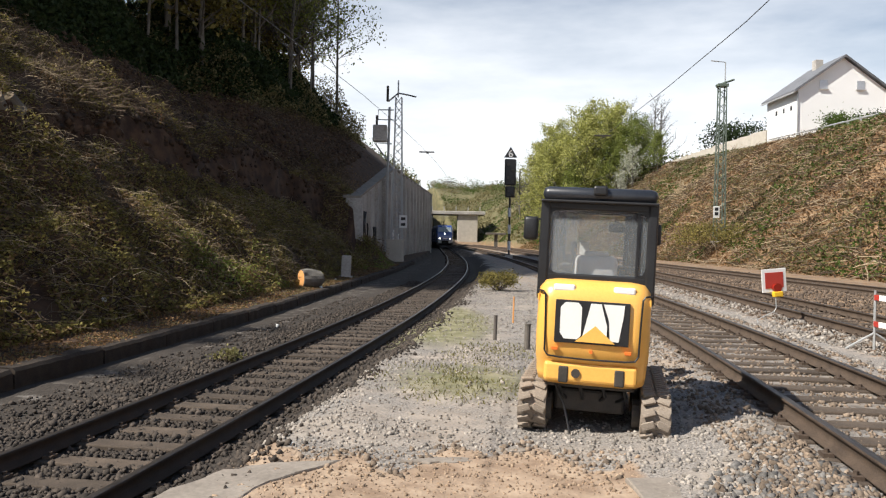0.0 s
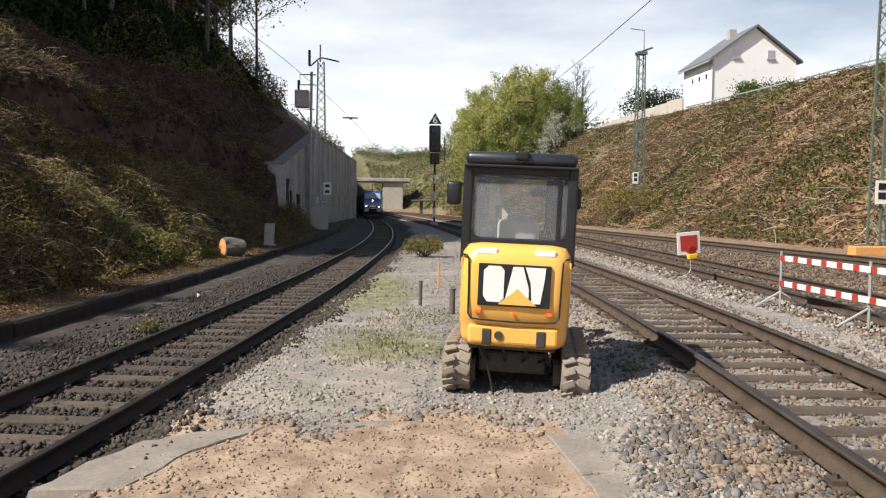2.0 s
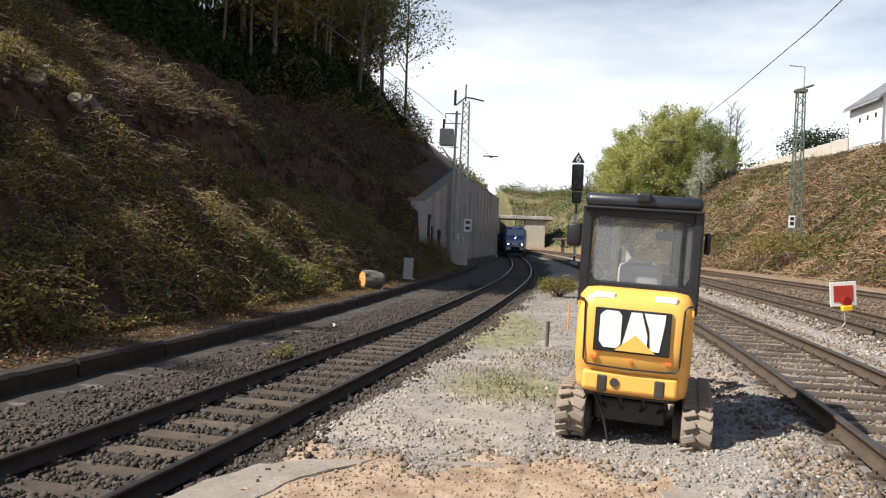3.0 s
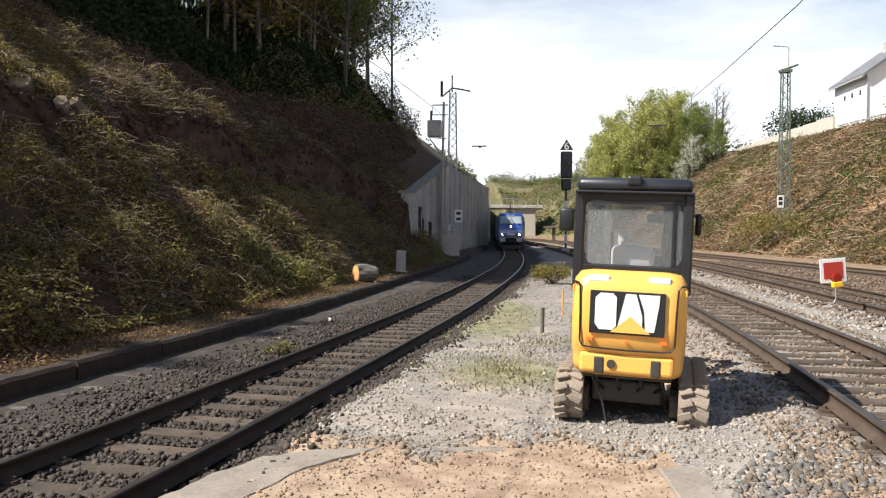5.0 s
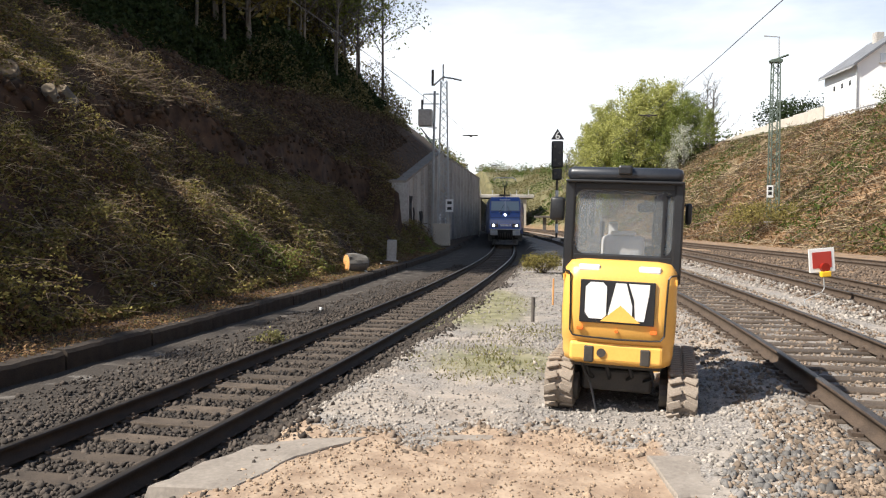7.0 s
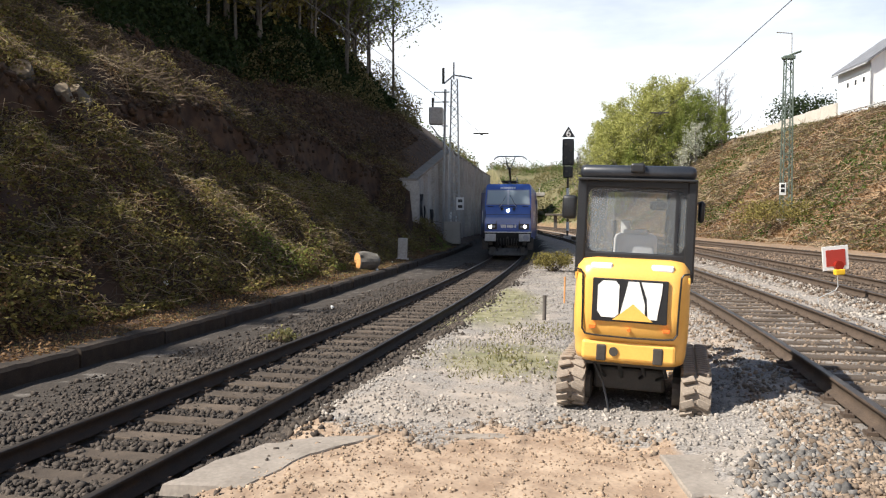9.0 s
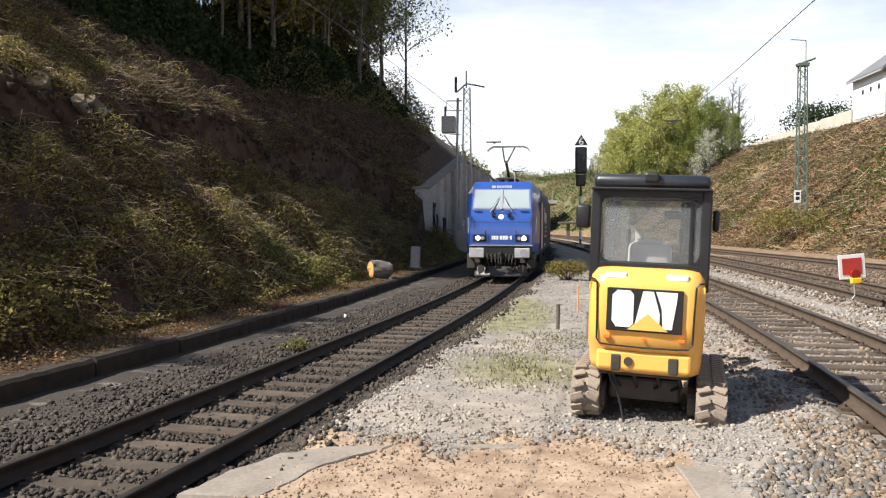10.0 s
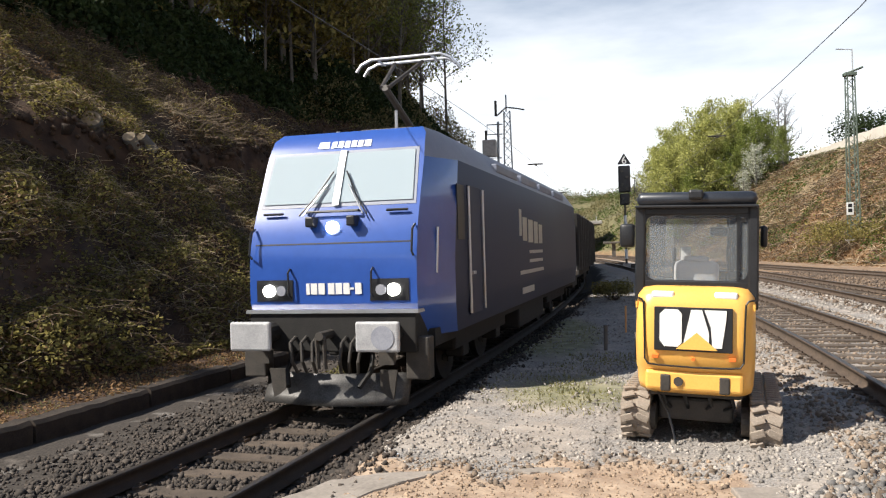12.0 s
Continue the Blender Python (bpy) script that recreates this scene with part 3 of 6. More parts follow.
KERBS = [kerb_mesh(k) for k in range(4)]
_y = 1.0
while _y < 62:
    _a = math.atan(float(X_KERB(_y + 0.5) - X_KERB(_y - 0.5)))
    put("kerb_block", KERBS[int(_y * 1.7) % 4], kerb, Matrix.Translation((float(X_KERB(_y)), _y, -0.1 + random.uniform(-0.02, 0.02))) @ Matrix.Rotation(-_a + random.uniform(-0.01, 0.01), 4, "Z"))
    _y += 2.2


# ---------- mini excavator ----------
def excavator():
    ex = tagged(new("mini_excavator"), "yellow mini excavator with black cab, parked on gravel", "excavator")

    def loft(bm, rings):
        rows = [[bm.verts.new(p) for p in r] for r in rings]
        k = len(rows[0])
        for a, b in zip(rows, rows[1:]):
            for i in range(k):
                j = (i + 1) % k
                bm.faces.new((a[i], a[j], b[j], b[i]))
        bm.faces.new(rows[0][::-1])
        bm.faces.new(rows[-1])
        return bm

    def shell(hw, back, front, z, r=0.16, bow=0.012):
        """One horizontal ring of the rounded tail body."""
        pts = []
        n = 5
        for i in range(n + 1):
            a = math.pi / 2 * i / n
            pts.append((-hw + r - r * math.cos(a), back + r - r * math.sin(a), z))
        pts.append((0, back - bow, z))
        for i in range(n + 1):
            a = math.pi / 2 * (1 - i / n)
            pts.append((hw - r + r * math.cos(a), back + r - r * math.sin(a), z))
        pts += [(hw, front, z), (-hw, front, z)]
        return pts
    body = loft(bmesh.new(), [shell(0.46, 0.03, 1.1, 0.50), shell(0.50, -0.06, 1.1, 0.54), shell(0.515, -0.10, 1.1, 0.62), shell(0.52, -0.10, 1.1, 0.72), shell(0.525, -0.15, 1.1, 0.76),
                             shell(0.53, -0.17, 1.1, 1.0), shell(0.525, -0.17, 1.1, 1.30), shell(0.515, -0.14, 1.1, 1.42), shell(0.47, -0.08, 1.1, 1.49), shell(0.40, 0.0, 1.1, 1.51)])
    body = part("body", body, "yellow", ex, "glossy yellow tail body", True)
    # rear engine door: a dark seam round it, dropping from the shoulders
    Y0 = -0.186
    for s in (-1, 1):
        seam = [(s * 0.525, -0.06, 1.395), (s * 0.50, -0.118, 1.395), (s * 0.465, -0.150, 1.39), (s * 0.445, -0.160, 1.36), (s * 0.435, -0.166, 1.10), (s * 0.43, -0.168, 0.84), (s * 0.40, -0.176, 0.795), (s * 0.30, -0.176, 0.785), (0, -0.184, 0.78)]
        part("door_seam", tube(bmesh.new(), seam, 0.009, 6), "black", body, "dark door gap")
        part("reflector", B(s * 0.335 - 0.03, s * 0.335 + 0.03, Y0 - 0.012, Y0 + 0.02, 0.85, 0.882, 0.004), "orange", body, "orange reflector")
        # white plate paints the blown-out gloss highlight on each shoulder
        part("shoulder_glint", B(s * 0.275 - 0.10, s * 0.275 + 0.10, -0.148, -0.09, 1.40, 1.465, 0.015), "white", body, "white plate standing for the gloss highlight on the shoulder")
        part("hinge", rod(bmesh.new(), (s * 0.515, -0.075, 1.30), (s * 0.515, -0.075, 1.36), 0.012, 8), "yellow", body)
    # dark name plate with plain light shapes
    plate = part("name_plate", B(-0.345, 0.335, Y0 - 0.012, Y0 + 0.02, 0.925, 1.325, 0.006), "black", body, "black plate with white block shapes and a yellow triangle")
    ys = (Y0 - 0.020, Y0 - 0.010)
    part("white_block", prism(bmesh.new(), [(-0.295, 1.02), (-0.255, 0.965), (-0.135, 0.965), (-0.10, 1.0), (-0.10, 1.265), (-0.135, 1.305), (-0.25, 1.305), (-0.295, 1.26)], *ys), "white", plate)
    part("white_block", prism(bmesh.new(), [(-0.09, 0.975), (-0.02, 1.305), (0.075, 1.305), (0.135, 1.10), (0.135, 0.975)], *ys), "white", plate)
    part("white_block", prism(bmesh.new(), [(0.095, 1.305), (0.285, 1.305), (0.28, 1.215), (0.245, 0.965), (0.165, 0.965), (0.15, 1.15)], *ys), "white", plate)
    part("yellow_triangle", prism(bmesh.new(), [(-0.15, 0.945), (0.21, 0.945), (0.03, 1.10)], Y0 - 0.026, Y0 - 0.010), "yellow", plate)
    # bumper band with cut-outs and tow hole
    part("bumper", B(-0.43, 0.43, -0.155, -0.05, 0.55, 0.735, 0.03), "yellow", body)
    for x in (-0.245, 0.27):
        part("bumper_slot", B(x - 0.045, x + 0.045, -0.166, -0.06, 0.545, 0.70, 0.012), "steel_dark", body)
    part("tow_hole", rod(bmesh.new(), (-0.13, -0.17, 0.64), (-0.13, -0.1, 0.64), 0.042, 14), "steel_dark", body)
    part("latch", rod(bmesh.new(), (0.0, -0.20, 0.855), (0.0, -0.17, 0.855), 0.016, 10), "orange", body)
    # cab: posts, roof, glass, seat, levers
    cab = part("cab", B(-0.49, 0.49, 0.06, 1.25, 1.44, 1.53, 0.02), "black", ex, "black cab frame with tinted glass")
    corners = {"lb": (-0.50, 0.05), "rb": (0.50, 0.05), "lf": (-0.50, 1.28), "rf": (0.50, 1.28)}
    for x, y in corners.values():
        bm = bmesh.new()
        box(bm, x - 0.05 if x < 0 else x - 0.045, x + 0.045 if x < 0 else x + 0.05, y - 0.03, y + 0.06, 1.30, 2.26, 0.02)
        part("cab_post", bm, "black", cab)
    part("rear_sill", B(-0.47, 0.47, 0.03, 0.10, 1.46, 1.56, 0.015), "black", cab)
    part("rear_header", B(-0.47, 0.47, 0.03, 0.10, 2.17, 2.27, 0.015), "black", cab)
    part("front_header", B(-0.47, 0.47, 1.26, 1.34, 2.17, 2.27, 0.015), "black", cab)
    part("side_door_post", B(0.33, 0.37, 0.9, 0.94, 1.5, 2.2), "black", cab)
    rear = part("rear_window", B(-0.455, 0.455, 0.05, 0.058, 1.55, 2.18), "cab_glass", cab, "rear window tinted grey for sky reflection")
    part("window_frame", B(0.36, 0.385, 0.035, 0.05, 1.56, 2.17), "black", rear)
    for sx_ in (-1, 1):
        for z0, zs in ((1.555, 1), (2.175, -1)):
            part("window_corner", prism(bmesh.new(), [(sx_ * 0.46, z0), (sx_ * 0.36, z0), (sx_ * 0.43, z0 + zs * 0.03), (sx_ * 0.46, z0 + zs * 0.10)], 0.03, 0.049), "black", rear)
    part("window_shade", B(-0.44, -0.20, 0.062, 0.066, 1.56, 2.17), "cab_glass", rear, "paler sliding pane")
    part("front_window", B(-0.455, 0.455, 1.30, 1.308, 1.25, 2.18), "cab_glass", cab)
    for s in (-1, 1):
        part("side_window", B(s * 0.505 - 0.004, s * 0.505 + 0.004, 0.11, 1.25, 1.5, 2.18), "cab_glass", cab)
    roof = bmesh.new()
    box(roof, -0.535, 0.535, -0.03, 1.40, 2.25, 2.385, 0.055)
    roof = part("roof", roof, "roof_black", cab, "dark moulded roof", True)
    part("roof_gutter", B(-0.545, 0.545, -0.045, 1.41, 2.235, 2.262, 0.01), "black", roof)
    part("roof_lamp", B(-0.06, 0.07, -0.075, 0.0, 2.31, 2.40, 0.02), "black", roof, "black rear work lamp")
    seat = bmesh.new()
    box(seat, -0.22, 0.20, 0.34, 0.47, 1.05, 1.74, 0.06)
    part("seat_back", seat, "seat", cab, "grey seat back", True)
    part("headrest", B(-0.13, 0.11, 0.36, 0.44, 1.73, 1.78, 0.02), "seat", cab, smooth=True)
    part("front_pillar", B(0.25, 0.455, 1.22, 1.27, 1.25, 2.18, 0.03), "black", cab)
    part("front_pillar", B(-0.455, -0.37, 1.22, 1.27, 1.25, 2.18, 0.03), "black", cab)
    part("sun_visor", B(0.08, 0.27, 1.15, 1.2, 1.98, 2.08, 0.03), "black", cab)
    part("dashboard", B(-0.42, 0.42, 1.05, 1.25, 1.2, 1.62, 0.03), "black", cab)
    for x in (-0.28, 0.26):
        part("lever", rod(rod(bmesh.new(), (x, 0.8, 1.3), (x + 0.02, 0.84, 1.78), 0.014, 6), (x + 0.02, 0.84, 1.72), (x + 0.02, 0.85, 1.86), 0.028, 8), "black", cab)
    part("papers", B(-0.22, -0.12, 1.28, 1.29, 1.72, 1.86), "white", cab, "white sheet on the front window")
    part("wiper", rod(bmesh.new(), (0.15, 1.28, 2.1), (0.33, 1.28, 2.02), 0.02, 6), "black", cab)
    for s, y in ((-1, 0.55), (1, 1.5)):
        arm = part("mirror_arm", tube(bmesh.new(), [(s * 0.5, y, 2.05), (s * 0.60, y - 0.05, 2.08), (s * 0.66, y - 0.06, 2.05)], 0.012), "black", cab)
        part("mirror", B(s * 0.685 - 0.075 * (s < 0) - 0.10 * (s > 0), s * 0.685 + 0.075 * (s < 0) - 0.03 * (s > 0), y - 0.1, y - 0.04, 1.86, 2.10, 0.03), "black", arm, "black mirror housing", True)
    # undercarriage
    frame_ = part("undercarriage", B(-0.34, 0.34, 0.25, 1.55, 0.20, 0.42, 0.03), "steel_dark", ex, "dark greasy undercarriage")
    part("slew_ring", rod(bmesh.new(), (0, 0.85, 0.42), (0, 0.85, 0.52), 0.36, 24), "steel_dark", frame_)
    part("belly", B(-0.42, 0.42, 0.08, 1.3, 0.46, 0.56, 0.02), "steel_dark", frame_)
    for x in (-0.3, -0.1, 0.12, 0.32):
        part("hydraulic_line", tube(bmesh.new(), [(x, 0.10, 0.5), (x + 0.03, 0.16, 0.38), (x * 0.7, 0.3, 0.3), (x * 0.5, 0.6, 0.32)], 0.018, 7), "black", frame_)
    part("hose", tube(bmesh.new(), [(-0.34, 0.06, 0.52), (-0.3, 0.06, 0.42), (-0.24, 0.1, 0.3), (-0.2, 0.08, 0.16), (-0.16, 0.02, 0.03)], 0.012, 7), "black", frame_)
    link = []
    R, L = 0.235, 1.62
    for i in range(40):
        s = i / 40 * (2 * L + 2 * math.pi * R)
        if s < L:
            p, a = (R + s, 0.02), 0
        elif s < L + math.pi * R:
            t = (s - L) / R
            p, a = (R + L + R * math.sin(t), R - R * math.cos(t) + 0.02), t
        elif s < 2 * L + math.pi * R:
            p, a = (R + L - (s - L - math.pi * R), 2 * R + 0.02), math.pi
        else:
            t = (s - 2 * L - math.pi * R) / R
            p, a = (R - R * math.sin(t), R + R * math.cos(t) + 0.02), math.pi + t
        link.append((p, a))
    for s in (-1, 1):
        c = s * 0.565 + 0.025
        bm = bmesh.new()
        out = []
        for i in range(28):
            t = i / 28 * 2 * math.pi
            yy = R + L / 2 + math.copysign(L / 2, math.sin(t + 1e-6)) + R * 0.93 * math.sin(t)
            out.append((yy, R + 0.02 - R * 0.93 * math.cos(t)))
        a = [bm.verts.new((c - 0.135, y, z)) for y, z in out]
        b = [bm.verts.new((c + 0.135, y, z)) for y, z in out]
        bm.faces.new(a), bm.faces.new(b[::-1])
        for i in range(28):
            j = (i + 1) % 28
            bm.faces.new((a[i], b[i], b[j], a[j]))
        belt = part("track_belt", bm, "rubber", ex, "dusty rubber crawler track")
        if s > 0:
            belt.matrix_basis = pose(0.03, -0.14, -0.025)
        lug = from_bm("lug", B(-0.06, 0.06, -0.034, 0.034, -0.014, 0.016, 0.006), "rubber")
        for i, (p, ang) in enumerate(link):
            for side in (-1, 1):
                put("lug", lug, belt, Matrix.Translation((c + side * 0.07, p[0] + (0.018 * side), p[1])) @ Matrix.Rotation(ang, 4, "X") @ Matrix.Rotation(0.35 * side, 4, "Z"))
        inner = c - s * 0.13
        for y in (R, R + 0.55, R + 1.1, R + L):
            part("roller", rod(bmesh.new(), (inner - s * 0.05, y, R), (inner + s * 0.02, y, R), 0.14, 16), "steel_dark", ex)
    # boom folded ahead of the cab
    boom = part("boom", prism(bmesh.new(), [(-0.09, 0.62), (0.09, 0.62), (0.09, 0.86), (-0.09, 0.86)], 1.2, 1.75), "yellow", ex, "yellow boom ahead of the cab")
    bm = bmesh.new()
    for a, b, w in (((0.0, 1.7, 0.75), (0.0, 2.35, 1.65), 0.10), ((0.0, 2.35, 1.65), (0.0, 2.95, 1.15), 0.09), ((0.0, 2.95, 1.15), (0.0, 2.75, 0.35), 0.08)):
        rod(bm, a, b, w, 6)
    part("dipper", bm, "yellow", boom)
    bucket = bmesh.new()
    rod(bucket, (-0.22, 2.65, 0.24), (0.22, 2.65, 0.24), 0.2, 12)
    part("bucket", bucket, "steel_dark", boom)
    part("dozer_blade", B(-0.66, 0.66, 2.15, 2.21, 0.03, 0.32, 0.015), "yellow", ex)
    return ex


EX = excavator()
EX.matrix_basis = pose(1.40, 7.42, Zg(1.4, 7.8) - 0.01, 0, 2.0, -12.5)


# ---------- train ----------
def ring(z, W, w, y0, c, L):
    return [(-w, y0, z), (w, y0, z), (W, y0 + c, z), (W, L - y0 - c, z), (w, L - y0, z), (-w, L - y0, z), (-W, L - y0 - c, z), (-W, y0 + c, z)]


def lofted(rings):
    bm = bmesh.new()
    rows = [[bm.verts.new(p) for p in r] for r in rings]
    for a, b in zip(rows, rows[1:]):
        for i in range(8):
            j = (i + 1) % 8
            bm.faces.new((a[i], a[j], b[j], b[i]))
    bm.faces.new(rows[0][::-1])
    bm.faces.new(rows[-1])
    return bm


WHEEL_R = 0.6
WHEELS = []


def wheelsets(owner, axles, r=WHEEL_R):
    bm = bmesh.new()
    for s in (-1, 1):
        rod(bm, (s * 0.69, 0, 0), (s * 0.82, 0, 0), r, 28)
        rod(bm, (s * 0.67, 0, 0), (s * 0.70, 0, 0), r + 0.03, 28)
        for k in range(6):
            a = k * math.pi / 3
            box(bm, s * 0.82 - 0.01, s * 0.82 + 0.015, -0.04 + 0.3 * math.cos(a), 0.04 + 0.3 * math.cos(a), -0.04 + 0.3 * math.sin(a), 0.04 + 0.3 * math.sin(a))
    rod(bm, (-0.7, 0, 0), (0.7, 0, 0), 0.09, 10)
    me = from_bm("wheelset", bm, "loco_dark")
    for y in axles:
        WHEELS.append((put("wheelset", me, owner, Matrix.Translation((0, y, r))), y, r))


def locomotive():
    lo = tagged(new("locomotive"), "blue electric locomotive with lit headlamps pulling a train", "locomotive")
    L = 18.0
    FZ = [1.35, 1.42, 1.70, 2.00, 2.15, 2.24, 2.34, 2.46, 2.60, 2.80, 3.40, 3.62, 3.76]
    FY = [0.06, 0.03, 0.025, 0.04, 0.06, 0.085, 0.115, 0.155, 0.215, 0.305, 0.58, 0.69, 0.79]
    widths = lambda z, v: float(np.interp(z, (1.35, 1.42, 2.24, 2.60, 3.40, 3.76), v))
    shape = [ring(z, widths(z, (1.47, 1.48, 1.48, 1.48, 1.47, 1.22)), widths(z, (1.20, 1.21, 1.21, 1.20, 1.19, 1.16)), y, widths(z, (0.95, 0.95, 0.95, 0.9, 0.75, 0.65)), L) for z, y in zip(FZ, FY)]
    body = part("body", lofted([ring(0.94, 1.44, 1.15, 0.42, 0.75, L), *shape, ring(3.86, 1.14, 1.08, 0.92, 0.6, L)]), "blue", lo, "glossy blue front and dusty blue sides darkened for shade", True)
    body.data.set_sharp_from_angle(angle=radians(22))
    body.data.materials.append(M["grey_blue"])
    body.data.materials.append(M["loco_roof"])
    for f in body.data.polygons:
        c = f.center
        # long sides get the blue with shade mixed in
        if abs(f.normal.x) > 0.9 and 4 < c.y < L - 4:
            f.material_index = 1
        elif c.z > 3.42 and abs(f.normal.y) < 0.3:
            f.material_index = 2

    def front(x, z, out=0.0):
        """A point on the front face at x, z."""
        return Vector((x, float(np.interp(z, FZ, FY)) - out, z))

    def panel(x0, x1, z0, z1, out, thick=0.03, top=None):
        bm = bmesh.new()
        zs = [z0] + [z for z in FZ if z0 < z < z1] + [z1]
        rows = []
        for i, z in enumerate(zs):
            k = (z - z0) / (z1 - z0)
            a, b = (x0, x1) if top is None else (x0 + (top[0] - x0) * k, x1 + (top[1] - x1) * k)
            rows.append([front(a, z, out), front(b, z, out), front(b, z, out - thick), front(a, z, out - thick)])
        rows = [[bm.verts.new(p) for p in r] for r in rows]
        for a, b in zip(rows, rows[1:]):
            for i in range(4):
                j = (i + 1) % 4
                bm.faces.new((a[i], a[j], b[j], b[i]))
        bm.faces.new(rows[0])
        bm.faces.new(rows[-1][::-1])
        return bm

    part("screen_surround", panel(-1.15, 1.15, 2.74, 3.55, 0.006, 0.03, (-1.11, 1.11)), "loco_roof", body)
    for s in (-1, 1):
        a, b = sorted((s * 0.05, s * 1.10))
        at, bt = sorted((s * 0.05, s * 1.06))
        w = part("windscreen", panel(a, b, 2.80, 3.51, 0.022, 0.04, (at, bt)), "loco_glass", body, "windscreen tinted pale for sky reflection")
        part("wiper", tube(bmesh.new(), [front(s * 0.50, 2.62, 0.09), front(s * 0.30, 2.88, 0.07), front(s * 0.10, 3.24, 0.06)], 0.012), "black", w)
        part("wiper_arm", tube(bmesh.new(), [front(s * 0.44, 2.62, 0.09), front(s * 0.16, 3.05, 0.06)], 0.01), "chrome", w)
        part("grab_rail", tube(bmesh.new(), [front(s * 0.76, 2.66, 0.05), front(s * 1.06, 2.66, 0.05)], 0.018), "black", body)
        part("hand_rail", tube(bmesh.new(), [front(s * 1.17, 2.05, 0.02), front(s * 1.17, 2.1, 0.10), front(s * 1.17, 2.40, 0.12), front(s * 1.17, 2.46, 0.02)], 0.016), "black", body)
        part("hand_rail", tube(bmesh.new(), [front(s * 0.60, 1.52, 0.0), front(s * 0.60, 1.55, 0.07), front(s * 0.60, 1.85, 0.07), front(s * 0.60, 1.9, 0.0)], 0.014), "black", body)
        x = s * 0.83
        lampbox = part("lamp_box", panel(x - 0.27, x + 0.27, 1.46, 1.75, 0.012), "black", body, "dark lamp panel")
        part("headlamp", rod(bmesh.new(), front(x, 1.605, 0.06) + Vector((s * 0.07, 0, 0)), front(x, 1.605, -0.02) + Vector((s * 0.07, 0, 0)), 0.085, 20), "lamp", lampbox, "lit white headlamp")
        part("tail_lamp", rod(bmesh.new(), front(x, 1.605, 0.05) - Vector((s * 0.11, 0, 0)), front(x, 1.605, -0.02) - Vector((s * 0.11, 0, 0)), 0.07, 18), "lamp_off", lampbox)
        # buffers
        bx = s * 0.875
        bf = part("buffer", B(bx - 0.29, bx + 0.29, -0.62, -0.55, 0.86, 1.24, 0.03), "buffer", lo, "worn grey rectangular buffer")
        part("buffer_stem", rod(bmesh.new(), (bx, -0.56, 1.05), (bx, 0.12, 1.05), 0.14, 14), "loco_dark", bf)
        part("buffer_step", B(bx - 0.1, bx + 0.1, -0.3, -0.22, 0.66, 0.84), "steel_dark", bf)
        part("guard_iron", prism(bmesh.new(), [(s * 0.68, 0.14), (s * 0.86, 0.14), (s * 0.92, 0.55), (s * 0.68, 0.55)], -0.02, 0.02), "steel_dark", lo)
        part("step", B(s * 1.18 - 0.16, s * 1.18 + 0.16, 0.05, 0.3, 0.42, 0.98, 0.02), "steel_dark", lo)
        # side: door, rails, grille, markings
        sx = s * 1.476
        for y in (1.72, 2.66):
            part("door_rail", rod(bmesh.new(), (s * 1.52, y, 1.15), (s * 1.52, y, 3.05), 0.022, 8), "chrome", body, "pale door handrail")
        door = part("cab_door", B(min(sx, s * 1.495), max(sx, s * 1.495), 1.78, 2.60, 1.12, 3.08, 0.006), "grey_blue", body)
        part("side_window", B(min(sx, s * 1.49), max(sx, s * 1.49), 1.16, 1.56, 2.25, 3.05), "black", body)
        part("door_handle", B(min(s * 1.49, s * 1.53), max(s * 1.49, s * 1.53), 1.9, 2.07, 1.72, 1.77, 0.008), "chrome", door)
        part("corner_rail", rod(bmesh.new(), (s * 1.345, 0.50, 1.80), (s * 1.36, 0.56, 2.42), 0.018, 8), "chrome", body)
        for y0, w, z0, h in ((6.2, 0.25, 2.35, 0.55), (6.6, 0.5, 2.25, 0.5), (7.3, 0.6, 2.22, 0.5), (8.1, 0.5, 2.2, 0.5), (8.8, 0.5, 2.2, 0.45), (7.4, 1.9, 1.98, 0.07), (7.4, 1.9, 1.78, 0.07), (6.2, 3.2, 1.55, 0.08), (6.4, 1.5, 1.14, 0.13)):
            part("side_bar", B(min(sx, s * 1.49), max(sx, s * 1.49), y0, y0 + w, z0, z0 + h), "chrome", body, "pale lettering bar")
        for k in range(4):
            part("roof_grille", B(min(s * 1.25, s * 1.42), max(s * 1.25, s * 1.42), 4.4 + k * 2.6, 6.5 + k * 2.6, 3.50, 3.66, 0.02), "loco_roof", body)
    part("screen_post", panel(-0.045, 0.045, 2.76, 3.55, 0.045, 0.06), "chrome", body)
    part("grab_bar", tube(bmesh.new(), [front(-0.42, 2.67, 0.02), front(-0.40, 2.67, 0.08), front(0.36, 2.67, 0.08), front(0.38, 2.67, 0.02)], 0.02), "black", body)
    part("upper_lamp", rod(bmesh.new(), front(0, 2.45, 0.06), front(0, 2.45, -0.05), 0.085, 20), "lamp", body, "lit upper headlamp")
    for s in (-1, 1):
        part("horn", B(s * 0.30 - 0.06, s * 0.30 + 0.06, 0.02, 0.22, 2.46, 2.60, 0.02), "black", body)
    part("body_seam", panel(-1.14, 1.14, 2.225, 2.245, 0.004, 0.01), "black", body)
    part("front_lip", B(-1.24, 1.24, -0.05, 0.3, 1.30, 1.345), "chrome", body)
    # plain bars where the number and the name stand
    for x, w in ((-0.36, 0.05), (-0.29, 0.09), (-0.18, 0.09), (-0.04, 0.09), (0.07, 0.09), (0.18, 0.09), (0.28, 0.05), (0.35, 0.09)):
        part("number_bar", panel(x, x + w, 1.55 if w > 0.05 or x < 0 else 1.61, 1.70 if w > 0.05 or x < 0 else 1.64, 0.012), "white", body, "white number bar")
